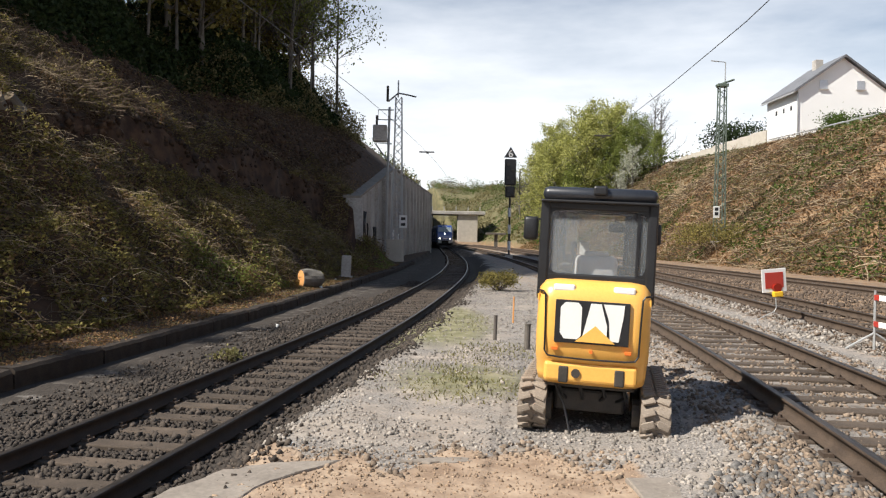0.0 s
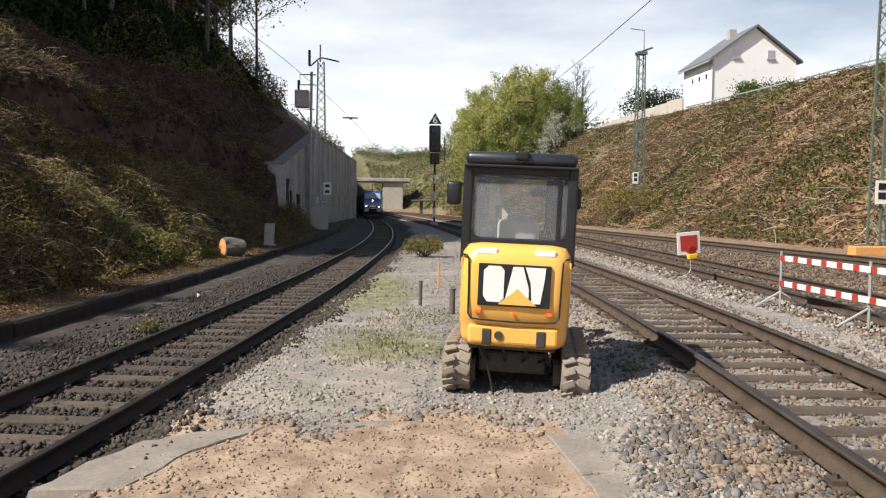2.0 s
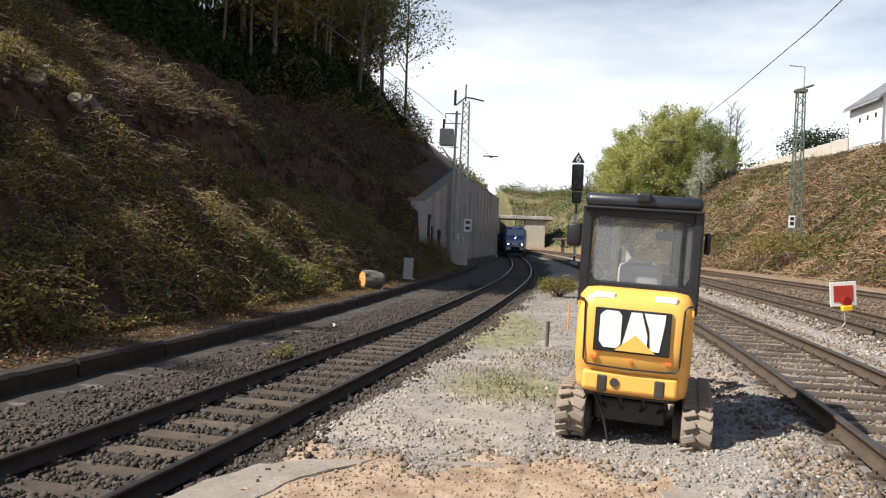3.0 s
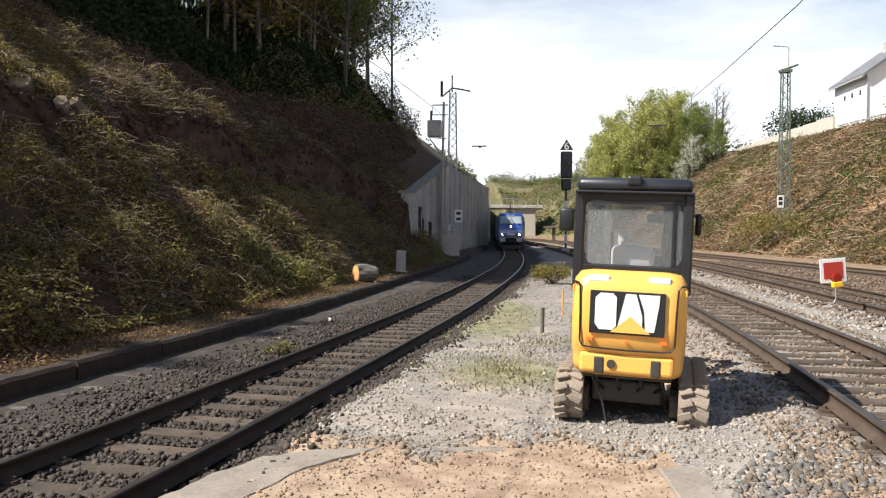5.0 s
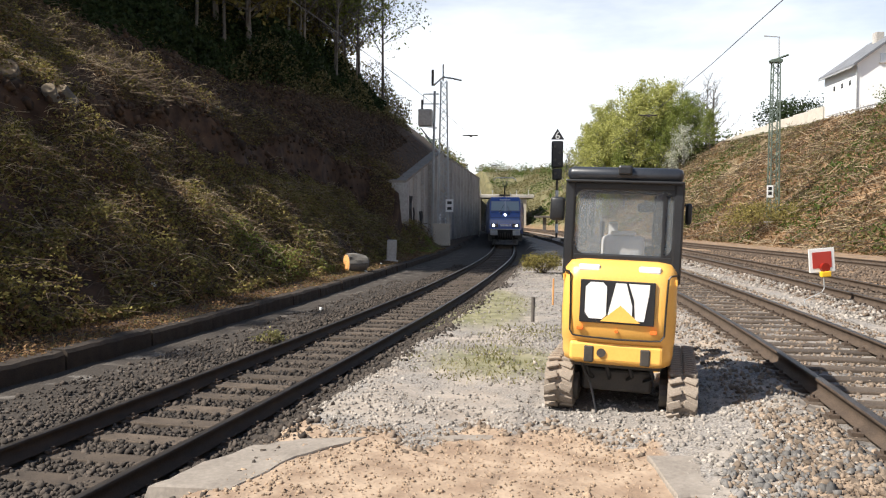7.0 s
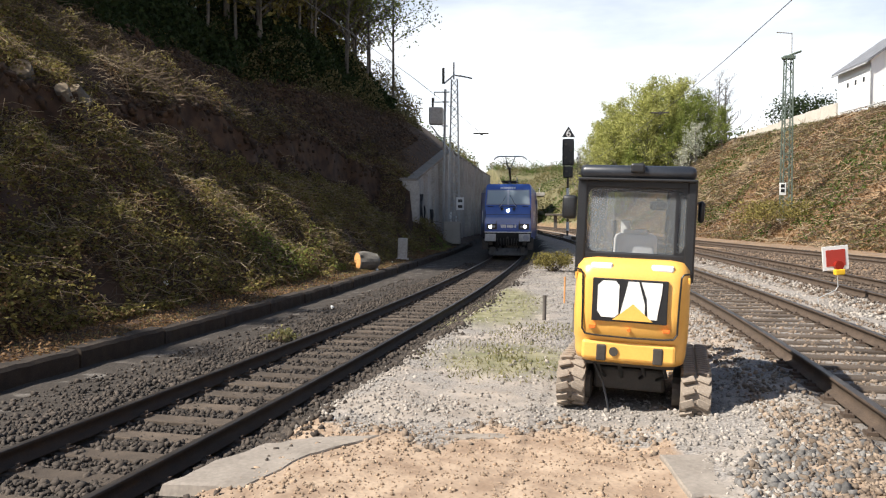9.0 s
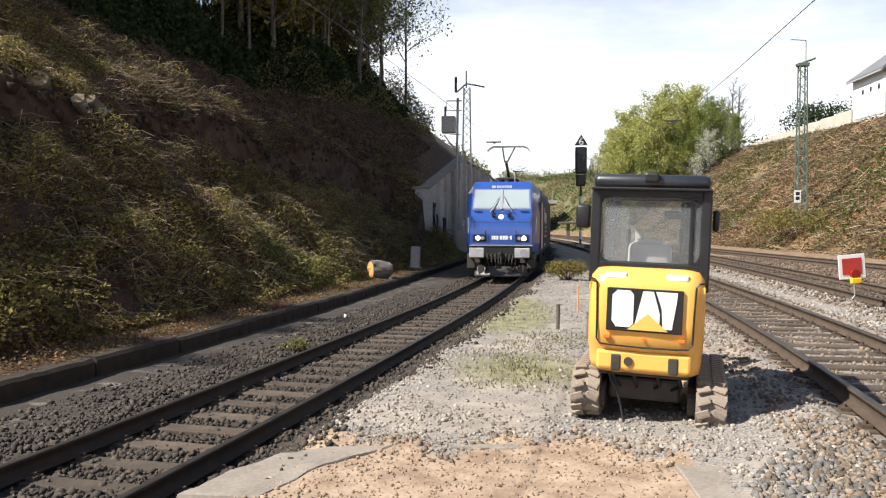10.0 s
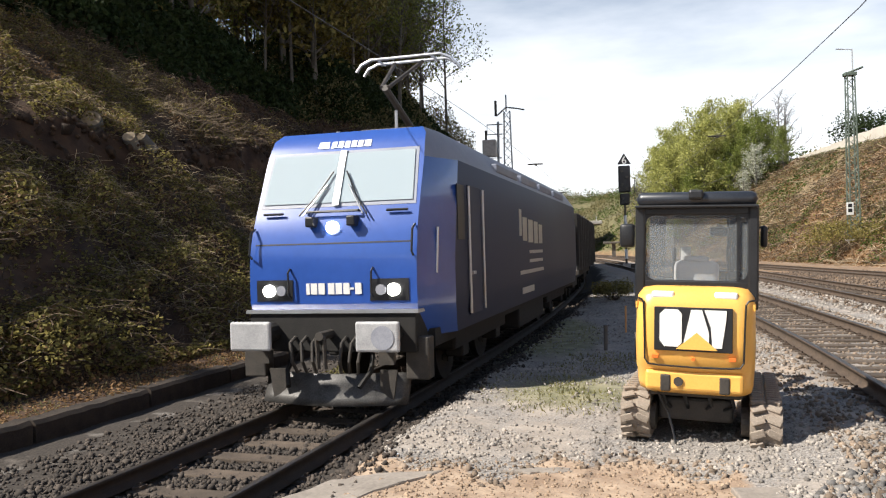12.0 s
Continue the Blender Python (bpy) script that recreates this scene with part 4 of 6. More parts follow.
    for x, w in ((-0.42, 0.16), (-0.22, 0.08), (-0.12, 0.08), (-0.02, 0.08), (0.08, 0.08), (0.18, 0.08), (0.28, 0.10)):
        part("name_bar", panel(x, x + w, 3.60, 3.70, 0.012), "chrome", body, "pale lettering bar")
    # buffer beam, coupling, hoses, plough
    beam = part("buffer_beam", B(-1.2, 1.2, -0.02, 0.5, 0.78, 1.32, 0.02), "loco_dark", lo, "black buffer beam")
    hook = bmesh.new()
    rod(hook, (0, -0.4, 1.03), (0, 0.0, 1.03), 0.06, 8)
    rod(hook, (-0.05, -0.36, 1.03), (-0.05, -0.33, 0.60), 0.028, 6)
    rod(hook, (0.05, -0.36, 1.03), (0.05, -0.33, 0.60), 0.028, 6)
    part("coupling", hook, "steel_dark", beam)
    for x in (-0.52, -0.36, -0.2, 0.22, 0.36, 0.5):
        part("brake_hose", tube(bmesh.new(), [(x, -0.02, 0.98), (x, -0.18, 0.92), (x * 0.92, -0.22, 0.68), (x * 0.85, -0.14, 0.52)], 0.024, 7), "steel_dark", beam)
    pl = bmesh.new()
    rows = []
    for k in range(17):
        x = -1.04 + k * 0.13
        yb = -0.20 + 0.26 * (abs(x) / 1.04) ** 1.7
        prof = ((yb - 0.06, 0.10), (yb + 0.02, 0.20), (yb + 0.08, 0.34), (yb + 0.09, 0.50), (yb + 0.14, 0.50), (yb + 0.13, 0.34), (yb + 0.07, 0.20), (yb, 0.10))
        rows.append([pl.verts.new((x, y, z)) for y, z in prof])
    for a, b in zip(rows, rows[1:]):
        for q in range(8):
            pl.faces.new((a[q], a[(q + 1) % 8], b[(q + 1) % 8], b[q]))
    pl.faces.new(rows[0][::-1])
    pl.faces.new(rows[-1])
    part("rail_guard", pl, "plough", lo, "scuffed curved steel rail guard", True)
    for s in (-1, 1):
        part("guard_bracket", tube(bmesh.new(), [(s * 0.55, 0.1, 0.80), (s * 0.6, -0.12, 0.55), (s * 0.5, -0.30, 0.36)], 0.035, 6), "loco_dark", lo)
    part("grease_mark", rod(bmesh.new(), (0.95, -0.628, 1.04), (0.95, -0.618, 1.04), 0.15, 20), "lamp_off", lo, "worn greasy spot on the buffer")
    # frame, bogies, wheels
    part("underframe", B(-1.30, 1.30, 0.5, L - 0.5, 0.80, 1.04), "loco_dark", lo)
    part("transformer", B(-1.25, 1.25, 7.2, 10.8, 0.35, 0.82, 0.04), "loco_dark", lo)
    for y in (4.0, L - 4.0):
        bg = part("bogie", B(-1.18, 1.18, y - 2.0, y + 2.0, 0.55, 0.85, 0.05), "loco_dark", lo, "dusty bogie blackened for shade")
        for s in (-1, 1):
            for k in (-1.3, 1.3):
                part("axle_box", B(s * 1.02 - 0.15, s * 1.02 + 0.15, y + k - 0.2, y + k + 0.2, 0.38, 0.72, 0.03), "loco_dark", bg)
    wheelsets(lo, (2.7, 5.3, L - 5.3, L - 2.7))
    # roof gear
    part("aerial", rod(bmesh.new(), (-0.55, 1.7, 3.84), (-0.55, 1.7, 4.0), 0.03, 8), "chrome", body)
    part("aerial", rod(bmesh.new(), (0.42, 1.7, 3.84), (0.42, 1.7, 4.26), 0.025, 8), "chrome", body)
    part("roof_box", B(-0.9, 0.9, 5.6, 12.4, 3.84, 3.95, 0.04), "loco_roof", body)
    for y in (2.6, 4.6):
        part("insulator", rod(bmesh.new(), (0, y, 3.84), (0, y, 4.08), 0.09, 10), "loco_roof", body)
    pan = part("pantograph", B(-0.45, 0.45, 2.4, 4.8, 4.05, 4.12, 0.02), "steel_dark", lo, "raised single-arm pantograph")
    part("lower_arm", rod(bmesh.new(), (0, 4.4, 4.1), (0, 2.4, 4.78), 0.06, 8), "steel_dark", pan)
    part("upper_arm", rod(rod(bmesh.new(), (-0.06, 2.4, 4.78), (-0.26, 3.7, 5.48), 0.035, 8), (0.06, 2.4, 4.78), (0.26, 3.7, 5.48), 0.035, 8), "steel_dark", pan)
    head = part("pan_head", bmesh.new(), "chrome", pan)
    bm = bmesh.new()
    for y in (3.5, 3.86):
        tube(bm, [(-0.92, y, 5.34), (-0.83, y, 5.46), (-0.65, y, 5.54), (0.65, y, 5.54), (0.83, y, 5.46), (0.92, y, 5.34)], 0.028, 6)
    for x in (-0.5, 0.5):
        rod(bm, (x, 3.5, 5.51), (x, 3.86, 5.51), 0.02, 6)
    bm.to_mesh(head.data)
    bm.free()
    return lo


def wagon():
    wa = tagged(new("freight_wagon"), "dark high-sided freight wagon in the train", "wagon", group="wagons of the train")
    L = 13.6
    part("body", B(-1.42, 1.42, 0.5, L - 0.5, 1.15, 3.35, 0.05), "loco_dark", wa, "near-black wagon body")
    for k in range(9):
        for s in (-1, 1):
            part("rib", B(s * 1.46 - 0.05, s * 1.46 + 0.05, 0.9 + k * 1.45, 1.05 + k * 1.45, 1.2, 3.3), "steel_dark", wa)
    part("end_platform", B(-1.4, 1.4, 0.0, 0.5, 1.05, 1.2), "steel_dark", wa)
    part("end_rail", tube(bmesh.new(), [(-1.3, 0.1, 1.2), (-1.3, 0.1, 2.3), (1.3, 0.1, 2.3), (1.3, 0.1, 1.2)], 0.04), "chrome", wa, "pale end handrail")
    part("end_box", B(0.7, 1.3, 0.12, 0.5, 2.2, 2.9, 0.03), "buffer", wa)
    for s in (-1, 1):
        part("buffer", rod(rod(bmesh.new(), (s * 0.875, -0.6, 1.05), (s * 0.875, -0.52, 1.05), 0.23, 18), (s * 0.875, -0.55, 1.05), (s * 0.875, 0.1, 1.05), 0.1, 12), "loco_dark", wa)
    part("underframe", B(-1.2, 1.2, 0.1, L - 0.1, 0.85, 1.15), "loco_dark", wa)
    for y in (2.6, L - 2.6):
        part("bogie", B(-1.1, 1.1, y - 1.4, y + 1.4, 0.5, 0.8, 0.04), "loco_dark", wa)
    wheelsets(wa, (1.7, 3.5, L - 3.5, L - 1.7), 0.46)
    return wa


LOCO = locomotive()
WAGONS = [wagon() for _ in range(3)]
YS = np.linspace(-60, 230, 6000)
ARC = np.r_[0, np.cumsum(np.hypot(np.diff(YS), np.diff(X_MAIN(YS))))]


def on_track(s):
    y = float(np.interp(s, ARC, YS))
    return Vector((float(X_MAIN(y)), y, Z_MAIN))


def arc_at(y):
    return float(np.interp(y, YS, ARC))


FRONT_ROWS = ((0, 133.0), (1.5, 118.5), (2.5, 108.6), (3.5, 98.4), (5.5, 77.8), (6.5, 66.6), (7, 61.2), (9, 41.0), (9.5, 36.0), (10, 30.8), (10.5, 25.5), (11, 20.4), (11.5, 15.3), (12, 10.05))


def front_arc(t):
    ts = np.array([r[0] for r in FRONT_ROWS])
    ys = np.array([r[1] for r in FRONT_ROWS])
    c = np.polyfit(ts, ys, 4)
    return arc_at(float(np.polyval(c, t)) - 0.05)


def ride(s, a, b):
    """Pose of a vehicle whose front is at arc s and whose bogies are a and b behind it."""
    p, q = on_track(s + a), on_track(s + b)
    d = (q - p).normalized()
    return Matrix.Translation(p - d * a) @ Matrix.Rotation(-math.atan2(d.x, d.y), 4, "Z")


def motions():
    ts = [k * 0.25 for k in range(49)]
    walk(LOCO, [(t, ride(front_arc(t), 4.0, 14.0)) for t in ts])
    for k, w in enumerate(WAGONS):
        walk(w, [(t, ride(front_arc(t) + 19.3 + k * 14.9, 2.6, 11.0)) for t in ts])
    s0 = front_arc(0)
    for ob, y, r in WHEELS:
        walk(ob, [(k / 15, Matrix.Translation((0, y, r)) @ Matrix.Rotation((s0 - front_arc(k / 15)) / r, 4, "X")) for k in range(181)])



# ---------- retaining wall ----------
def retaining_wall():
    wall = tagged(new("retaining_wall"), "grey weathered concrete retaining wall with upright ribs", "retaining wall", kind="structure")
    ys = [46.5, 52.0, 58.0, 63.5, 78.0, 90.0, 104.0]
    xs = np.interp(ys, [p[1] for p in WALL] + [104.0], [p[0] for p in WALL] + [-1.5])
    tops = np.interp(ys, [46.5, 63.5, 104.0], [4.25, 7.4, 7.4])
    bm = bmesh.new()
    rows = [[bm.verts.new(p) for p in ((x, y, -0.4), (x - 0.1, y, t), (x - 0.8, y, t), (x - 1.2, y, -0.4))] for x, y, t in zip(xs, ys, tops)]
    for a, b in zip(rows, rows[1:]):
        for i in range(4):
            j = (i + 1) % 4
            bm.faces.new((a[i], a[j], b[j], b[i]))
    bm.faces.new(rows[0])
    bm.faces.new(rows[-1][::-1])
    part("wall_body", bm, "concrete", wall)
    bm = bmesh.new()
    rows = [[bm.verts.new(p) for p in ((x + 0.05, y, t), (x + 0.05, y, t + 0.14), (x - 1.0, y, t + 0.14), (x - 1.0, y, t))] for x, y, t in zip(xs, ys, tops)]
    for a, b in zip(rows, rows[1:]):
        for i in range(4):
            j = (i + 1) % 4
            bm.faces.new((a[i], a[j], b[j], b[i]))
    bm.faces.new(rows[0])
    bm.faces.new(rows[-1][::-1])
    part("coping", bm, "slab", wall, "pale concrete coping")
    rnd = random.Random(3)
    y = 46.8
    while y < 103:
        x, t = float(np.interp(y, ys, xs)), float(np.interp(y, ys, tops))
        w = rnd.uniform(0.25, 0.4)
        part("rib", B(x - 0.2, x + 0.13 + rnd.uniform(0, 0.08), y - w, y + w, -0.4, t - 0.05, 0.03), "concrete", wall)
        y += 3.4
    # painted scrawl, kept as plain strokes
    rnd = random.Random(8)
    for y0, z0, w, h, tone in ((47.4, 1.5, 1.6, 2.0, "black"), (49.6, 1.2, 1.4, 1.6, "black"), (52.2, 0.8, 1.5, 1.8, "black"), (62.5, 0.6, 2.4, 1.9, "white"), (66.0, 0.5, 2.6, 1.7, "white")):
        for k in range(4):
            pts = []
            for q in range(6):
                y = y0 + w * (k + rnd.uniform(0.0, 1.2)) / 4
                pts.append((float(np.interp(y, ys, xs)) + 0.03 - 0.1 * (z0 / 5), y, z0 + h * (q / 5 if k % 2 else 1 - q / 5)))
            part("paint_stroke", tube(bmesh.new(), pts, 0.06, 5), tone, wall, "sprayed paint stroke")


retaining_wall()


# ---------- masts, signal, signs ----------
def lattice(parent, x, y, z0, z1, w0, w1, material, bays):
    """Four legs and diagonal lacing of a lattice mast, each leg and face a part."""
    c = lambda k, t: Vector((x + k[0] * (w0 + (w1 - w0) * t) / 2, y + k[1] * (w0 + (w1 - w0) * t) / 2, z0 + (z1 - z0) * t))
    ks = [(-1, -1), (1, -1), (1, 1), (-1, 1)]
    for k in ks:
        part("leg", rod(bmesh.new(), c(k, 0), c(k, 1), 0.055, 4), material, parent)
    for a, b in zip(ks, ks[1:] + ks[:1]):
        for i in range(bays):
            t0, t1 = i / bays, (i + 1) / bays
            part("brace", rod(bmesh.new(), c(a, t0), c(b, t1), 0.026, 4) if i % 2 else rod(bmesh.new(), c(b, t0), c(a, t1), 0.026, 4), material, parent)


def catenary_mast_left():
    m = tagged(new("catenary_mast"), "grey lattice catenary mast with switch gear before the wall", "mast", group="catenary masts")
    x, y, z = -3.35, 56.0, 0.0
    lattice(m, x + 0.05, y, z, 11.9, 0.85, 0.42, "galv", 20)
    part("pole", rod(bmesh.new(), (x - 0.75, y, z), (x - 0.6, y, 11.2), 0.09, 8), "galv", m, "pale conduit pole")
    part("spike", rod(bmesh.new(), (x, y, 11.9), (x, y, 13.1), 0.06, 6), "galv", m)
    part("head_frame", tube(bmesh.new(), [(x - 0.7, y, 11.6), (x, y, 12.2), (x + 0.6, y, 12.1)], 0.06), "galv", m)
    part("insulator", rod(bmesh.new(), (x - 0.75, y, 11.6), (x - 0.75, y, 12.7), 0.09, 8), "steel_dark", m)
    part("insulator", rod(bmesh.new(), (x + 0.4, y, 12.15), (x + 1.3, y, 11.95), 0.05, 8), "steel_dark", m)
    part("bracket", tube(bmesh.new(), [(x - 0.3, y, 11.0), (x - 1.4, y, 11.0), (x - 1.4, y, 10.3), (x - 0.3, y, 10.3)], 0.045), "galv", m)
    part("switch_arm", tube(bmesh.new(), [(x - 0.3, y, 6.9), (x - 1.6, y, 8.6), (x - 0.4, y, 8.6)], 0.06), "galv", m)
    part("transformer", B(x - 1.75, x - 0.75, y - 0.4, y + 0.4, 8.7, 9.9, 0.08), "concrete", m, "grey mast transformer")
    part("bushing", rod(bmesh.new(), (x - 1.5, y, 9.9), (x - 1.5, y, 10.6), 0.08, 8), "steel_dark", m)
    pl = part("number_plate", B(x + 0.25, x + 0.8, y - 0.62, y - 0.58, 2.6, 3.5, 0.01), "white", m, "white plate with dark bars")
    for z0 in (2.75, 3.15):
        part("bar", B(x + 0.37, x + 0.68, y - 0.635, y - 0.62, z0, z0 + 0.2), "black", pl)
    part("base", B(x - 0.8, x + 0.8, y - 0.8, y + 0.8, -0.5, 0.1, 0.04), "concrete", m)


def catenary_mast_right(x, y, h, w, label):
    m = tagged(new("catenary_mast"), label, "mast", group="catenary masts")
    z = Zg(x, y)
    lattice(m, x, y, z - 0.2, z + h, w, w * 0.72, "green_steel", 22)
    part("top_plate", B(x - w * 0.6, x + w * 0.6, y - 0.3, y + 0.3, z + h, z + h + 0.25, 0.03), "green_steel", m)
    part("cap_arm", tube(bmesh.new(), [(x - 0.5, y, z + h + 0.1), (x + 0.9, y, z + h + 0.6)], 0.08), "green_steel", m)
    part("lamp_pole", tube(bmesh.new(), [(x + 0.2, y, z + h), (x + 0.2, y, z + h + 1.9), (x - 0.9, y, z + h + 2.0)], 0.05), "galv", m)
    pl = part("number_plate", B(x - w * 0.9, x - w * 0.2, y - w * 0.62, y - w * 0.58, z + 1.9, z + 2.8, 0.01), "white", m, "white plate with dark bars")
    for k in (0.15, 0.5):
        part("bar", B(x - w * 0.75, x - w * 0.35, y - w * 0.64, y - w * 0.62, z + 1.95 + k, z + 2.2 + k), "black", pl)
    part("base", B(x - w * 0.75, x + w * 0.75, y - w * 0.75, y + w * 0.75, z - 0.8, z + 0.15, 0.04), "concrete", m)


def light_signal():
    s = tagged(new("railway_signal"), "dark colour-light signal on a banded post with a triangle board", "signal")
    x, y, z = 5.5, 65.0, 0.45
    post = part("post", rod(bmesh.new(), (x, y, z), (x, y, 5.7), 0.09, 10), "steel_dark", s)
    for k, z0 in enumerate((1.0, 2.35, 3.75)):
        part("band", rod(bmesh.new(), (x, y, z0), (x, y, z0 + 0.75), 0.13, 10), "white", post, "white post band")
    part("main_screen", B(x - 0.48, x + 0.48, y - 0.12, y + 0.05, 6.35, 8.55, 0.12), "black", s, "black signal screen")
    part("lower_screen", B(x - 0.40, x + 0.40, y - 0.14, y + 0.05, 5.35, 6.3, 0.1), "black", s)
    for dx, z0 in ((-0.2, 8.1), (0.2, 7.6), (-0.2, 7.0), (0.2, 6.7), (-0.15, 5.9), (0.18, 5.6)):
        part("lens", rod(bmesh.new(), (x + dx, y - 0.3, z0), (x + dx, y - 0.1, z0), 0.11, 12), "steel_dark", s)
    tri = part("triangle_board", prism(bmesh.new(), [(x - 0.55, 8.65), (x + 0.55, 8.65), (x, 9.55)], y - 0.15, y - 0.11), "black", s, "black triangle board with a white digit")
    fc = bpy.data.curves.new("digit", "FONT")
    fc.body, fc.size, fc.align_x, fc.extrude = "6", 0.85, "CENTER", 0.01
    fc.materials.append(M["white"])
    dg = new("digit", fc)
    dg.parent = tri
    dg.matrix_basis = pose(x, y - 0.17, 8.70, 90, 0, 0)
    part("work_platform", tube(bmesh.new(), [(x + 0.45, y, 5.6), (x + 0.8, y, 5.6), (x + 0.8, y, 7.6)], 0.03), "steel_dark", s)
    part("foot", B(x - 0.3, x + 0.3, y - 0.3, y + 0.3, z - 0.4, z + 0.15, 0.03), "concrete", s)


def stop_board():
    s = tagged(new("stop_board"), "red white-bordered stop board with yellow lamp beside the track", "sign")
    x, y = 7.48, 17.4
    g = Zg(x, y)
    b = part("board", B(x - 0.29, x + 0.29, y - 0.012, y + 0.012, 0.98, 1.50, 0.006), "white", s, "white bordered board")
    part("red_panel", B(x - 0.215, x + 0.215, y - 0.02, y - 0.01, 1.07, 1.42), "red", b)
    part("stand", tube(bmesh.new(), [(x + 0.04, y + 0.03, 1.2), (x + 0.04, y + 0.03, g + 0.28), (x - 0.02, y + 0.03, g + 0.2), (x - 0.45, y + 0.0, g + 0.06), (x - 0.6, y - 0.3, g + 0.03)], 0.012, 6), "galv", s, "bent grey steel stand")
    lamp = part("lamp_body", B(x - 0.09, x + 0.13, y - 0.14, y - 0.03, 0.88, 1.00, 0.02), "lamp_yellow", s, "yellow warning lamp")
    part("lens", rod(bmesh.new(), (x + 0.02, y - 0.12, 1.08), (x + 0.02, y - 0.03, 1.08), 0.10, 18), "red_lens", lamp)
    s.matrix_basis = pose(x, y, 0, 0, -5, 8) @ pose(-x, -y, 0)


def barrier():
    s = tagged(new("safety_barrier"), "red and white striped barrier boards on steel stands", "barrier")
    pts = [(7.18, 12.95), (7.20, 10.55), (7.22, 8.2)]
    for x, y in pts:
        g = Zg(x, y)
        bm = rod(bmesh.new(), (x, y, g), (x, y, 1.32), 0.022, 6)
        rod(bm, (x, y, g + 0.28), (x - 0.42, y + 0.1, g), 0.018, 6)
        rod(bm, (x, y, g + 0.28), (x + 0.42, y - 0.1, g), 0.018, 6)
        part("stand", bm, "galv", s)
    for z in (1.16, 0.72):
        y, k = 12.95, 0
        while y > 7.5:
            w = 0.26 if k % 2 else 0.15
            part("stripe", B(7.16, 7.185, y - w, y, z, z + 0.09), "white" if k % 2 else "red", s, "red stripe" if k % 2 == 0 else "white stripe")
            y -= w
            k += 1


catenary_mast_left()
catenary_mast_right(21.15, 60.0, 11.9, 0.68, "green lattice catenary mast at the foot of the cleared bank")
catenary_mast_right(19.9, 28.6, 11.5, 0.75, "green lattice catenary mast on a concrete base near the barrier")
light_signal()
stop_board()
barrier()
_z = Zg(18.7, 27.6)
tagged(part("timber_beam", B(17.9, 20.6, 27.2, 27.7, _z - 0.05, _z + 0.32, 0.03), "cut_wood"), "rust-brown beam lying at the mast foot", "beam")

# cabinet, marker stone, posts
cab_ = tagged(part("cable_cabinet", box(B(-0.58, 0.58, -0.3, 0.3, 0.0, 1.45, 0.05), -0.64, 0.64, -0.36, 0.36, 1.42, 1.52, 0.02), "concrete_pale"), "pale concrete cable cabinet at the mast foot", "cabinet")
cab_.matrix_basis = pose(-3.25, 53.5, Zg(-3.25, 53.5), 0, 0, -4)
ms = tagged(part("marker_stone", box(B(-0.22, 0.22, -0.13, 0.13, -0.1, 0.98, 0.06), -0.3, 0.3, -0.2, 0.2, -0.15, 0.05, 0.03), "concrete"), "grey rounded marker stone beside the kerb", "marker stone")
ms.matrix_basis = pose(-4.35, 35.3, Zg(-4.35, 35.3), 0, 2, 5)
for x, y, h, r, m, lab, cat in ((0.98, 14.25, 0.44, 0.035, "timber", "short dark steel post in gravel", "post"), (1.43, 13.0, 0.42, 0.05, "timber", "short thick dark post behind the excavator", "post"), (1.55, 16.9, 0.55, 0.018, "cut_wood", "thin orange survey peg", "peg")):
    z = Zg(x, y)
    tagged(part(cat, rod(rod(bmesh.new(), (x, y, z - 0.1), (x + 0.01, y, z + h), r, 10), (x + 0.01, y, z + h), (x + 0.01, y, z + h + 0.02), r * 1.15, 10), m), lab, cat)


def log(x, y, z, r, ln, yaw, label):
    lg = tagged(new("log"), label, "log")
    bm = bmesh.new()
    rows = []
    for k in range(9):
        u = k / 8
        rr = r * (1 - 0.25 * (1 - u) ** 2) * (0.55 if k == 0 else 1)
        rows.append([bm.verts.new(((rr * (1 + 0.09 * math.sin(a * 3 + u * 4) + 0.05 * math.sin(a * 7 + u * 9))) * math.cos(a), (rr * (1 + 0.07 * math.cos(a * 2 + u * 5))) * math.sin(a), (u - 0.5) * ln)) for a in [q * math.pi / 9 for q in range(18)]])
    for a, b in zip(rows, rows[1:]):
        for q in range(18):
            bm.faces.new((a[q], a[(q + 1) % 18], b[(q + 1) % 18], b[q]))
    bm.faces.new(rows[0][::-1])
    bm.faces.new(rows[-1])
    part("bark", bm, "bark", lg, smooth=False)
    part("cut_face", rod(bmesh.new(), (0, 0, ln / 2 - 0.02), (0, 0, ln / 2 + 0.012), r * 0.86, 18), "cut_wood", lg, "fresh orange cut face")
    lg.matrix_basis = Matrix.Translation((x, y, z)) @ Matrix.Rotation(radians(yaw), 4, "Z") @ Matrix.Rotation(radians(90), 4, "X")


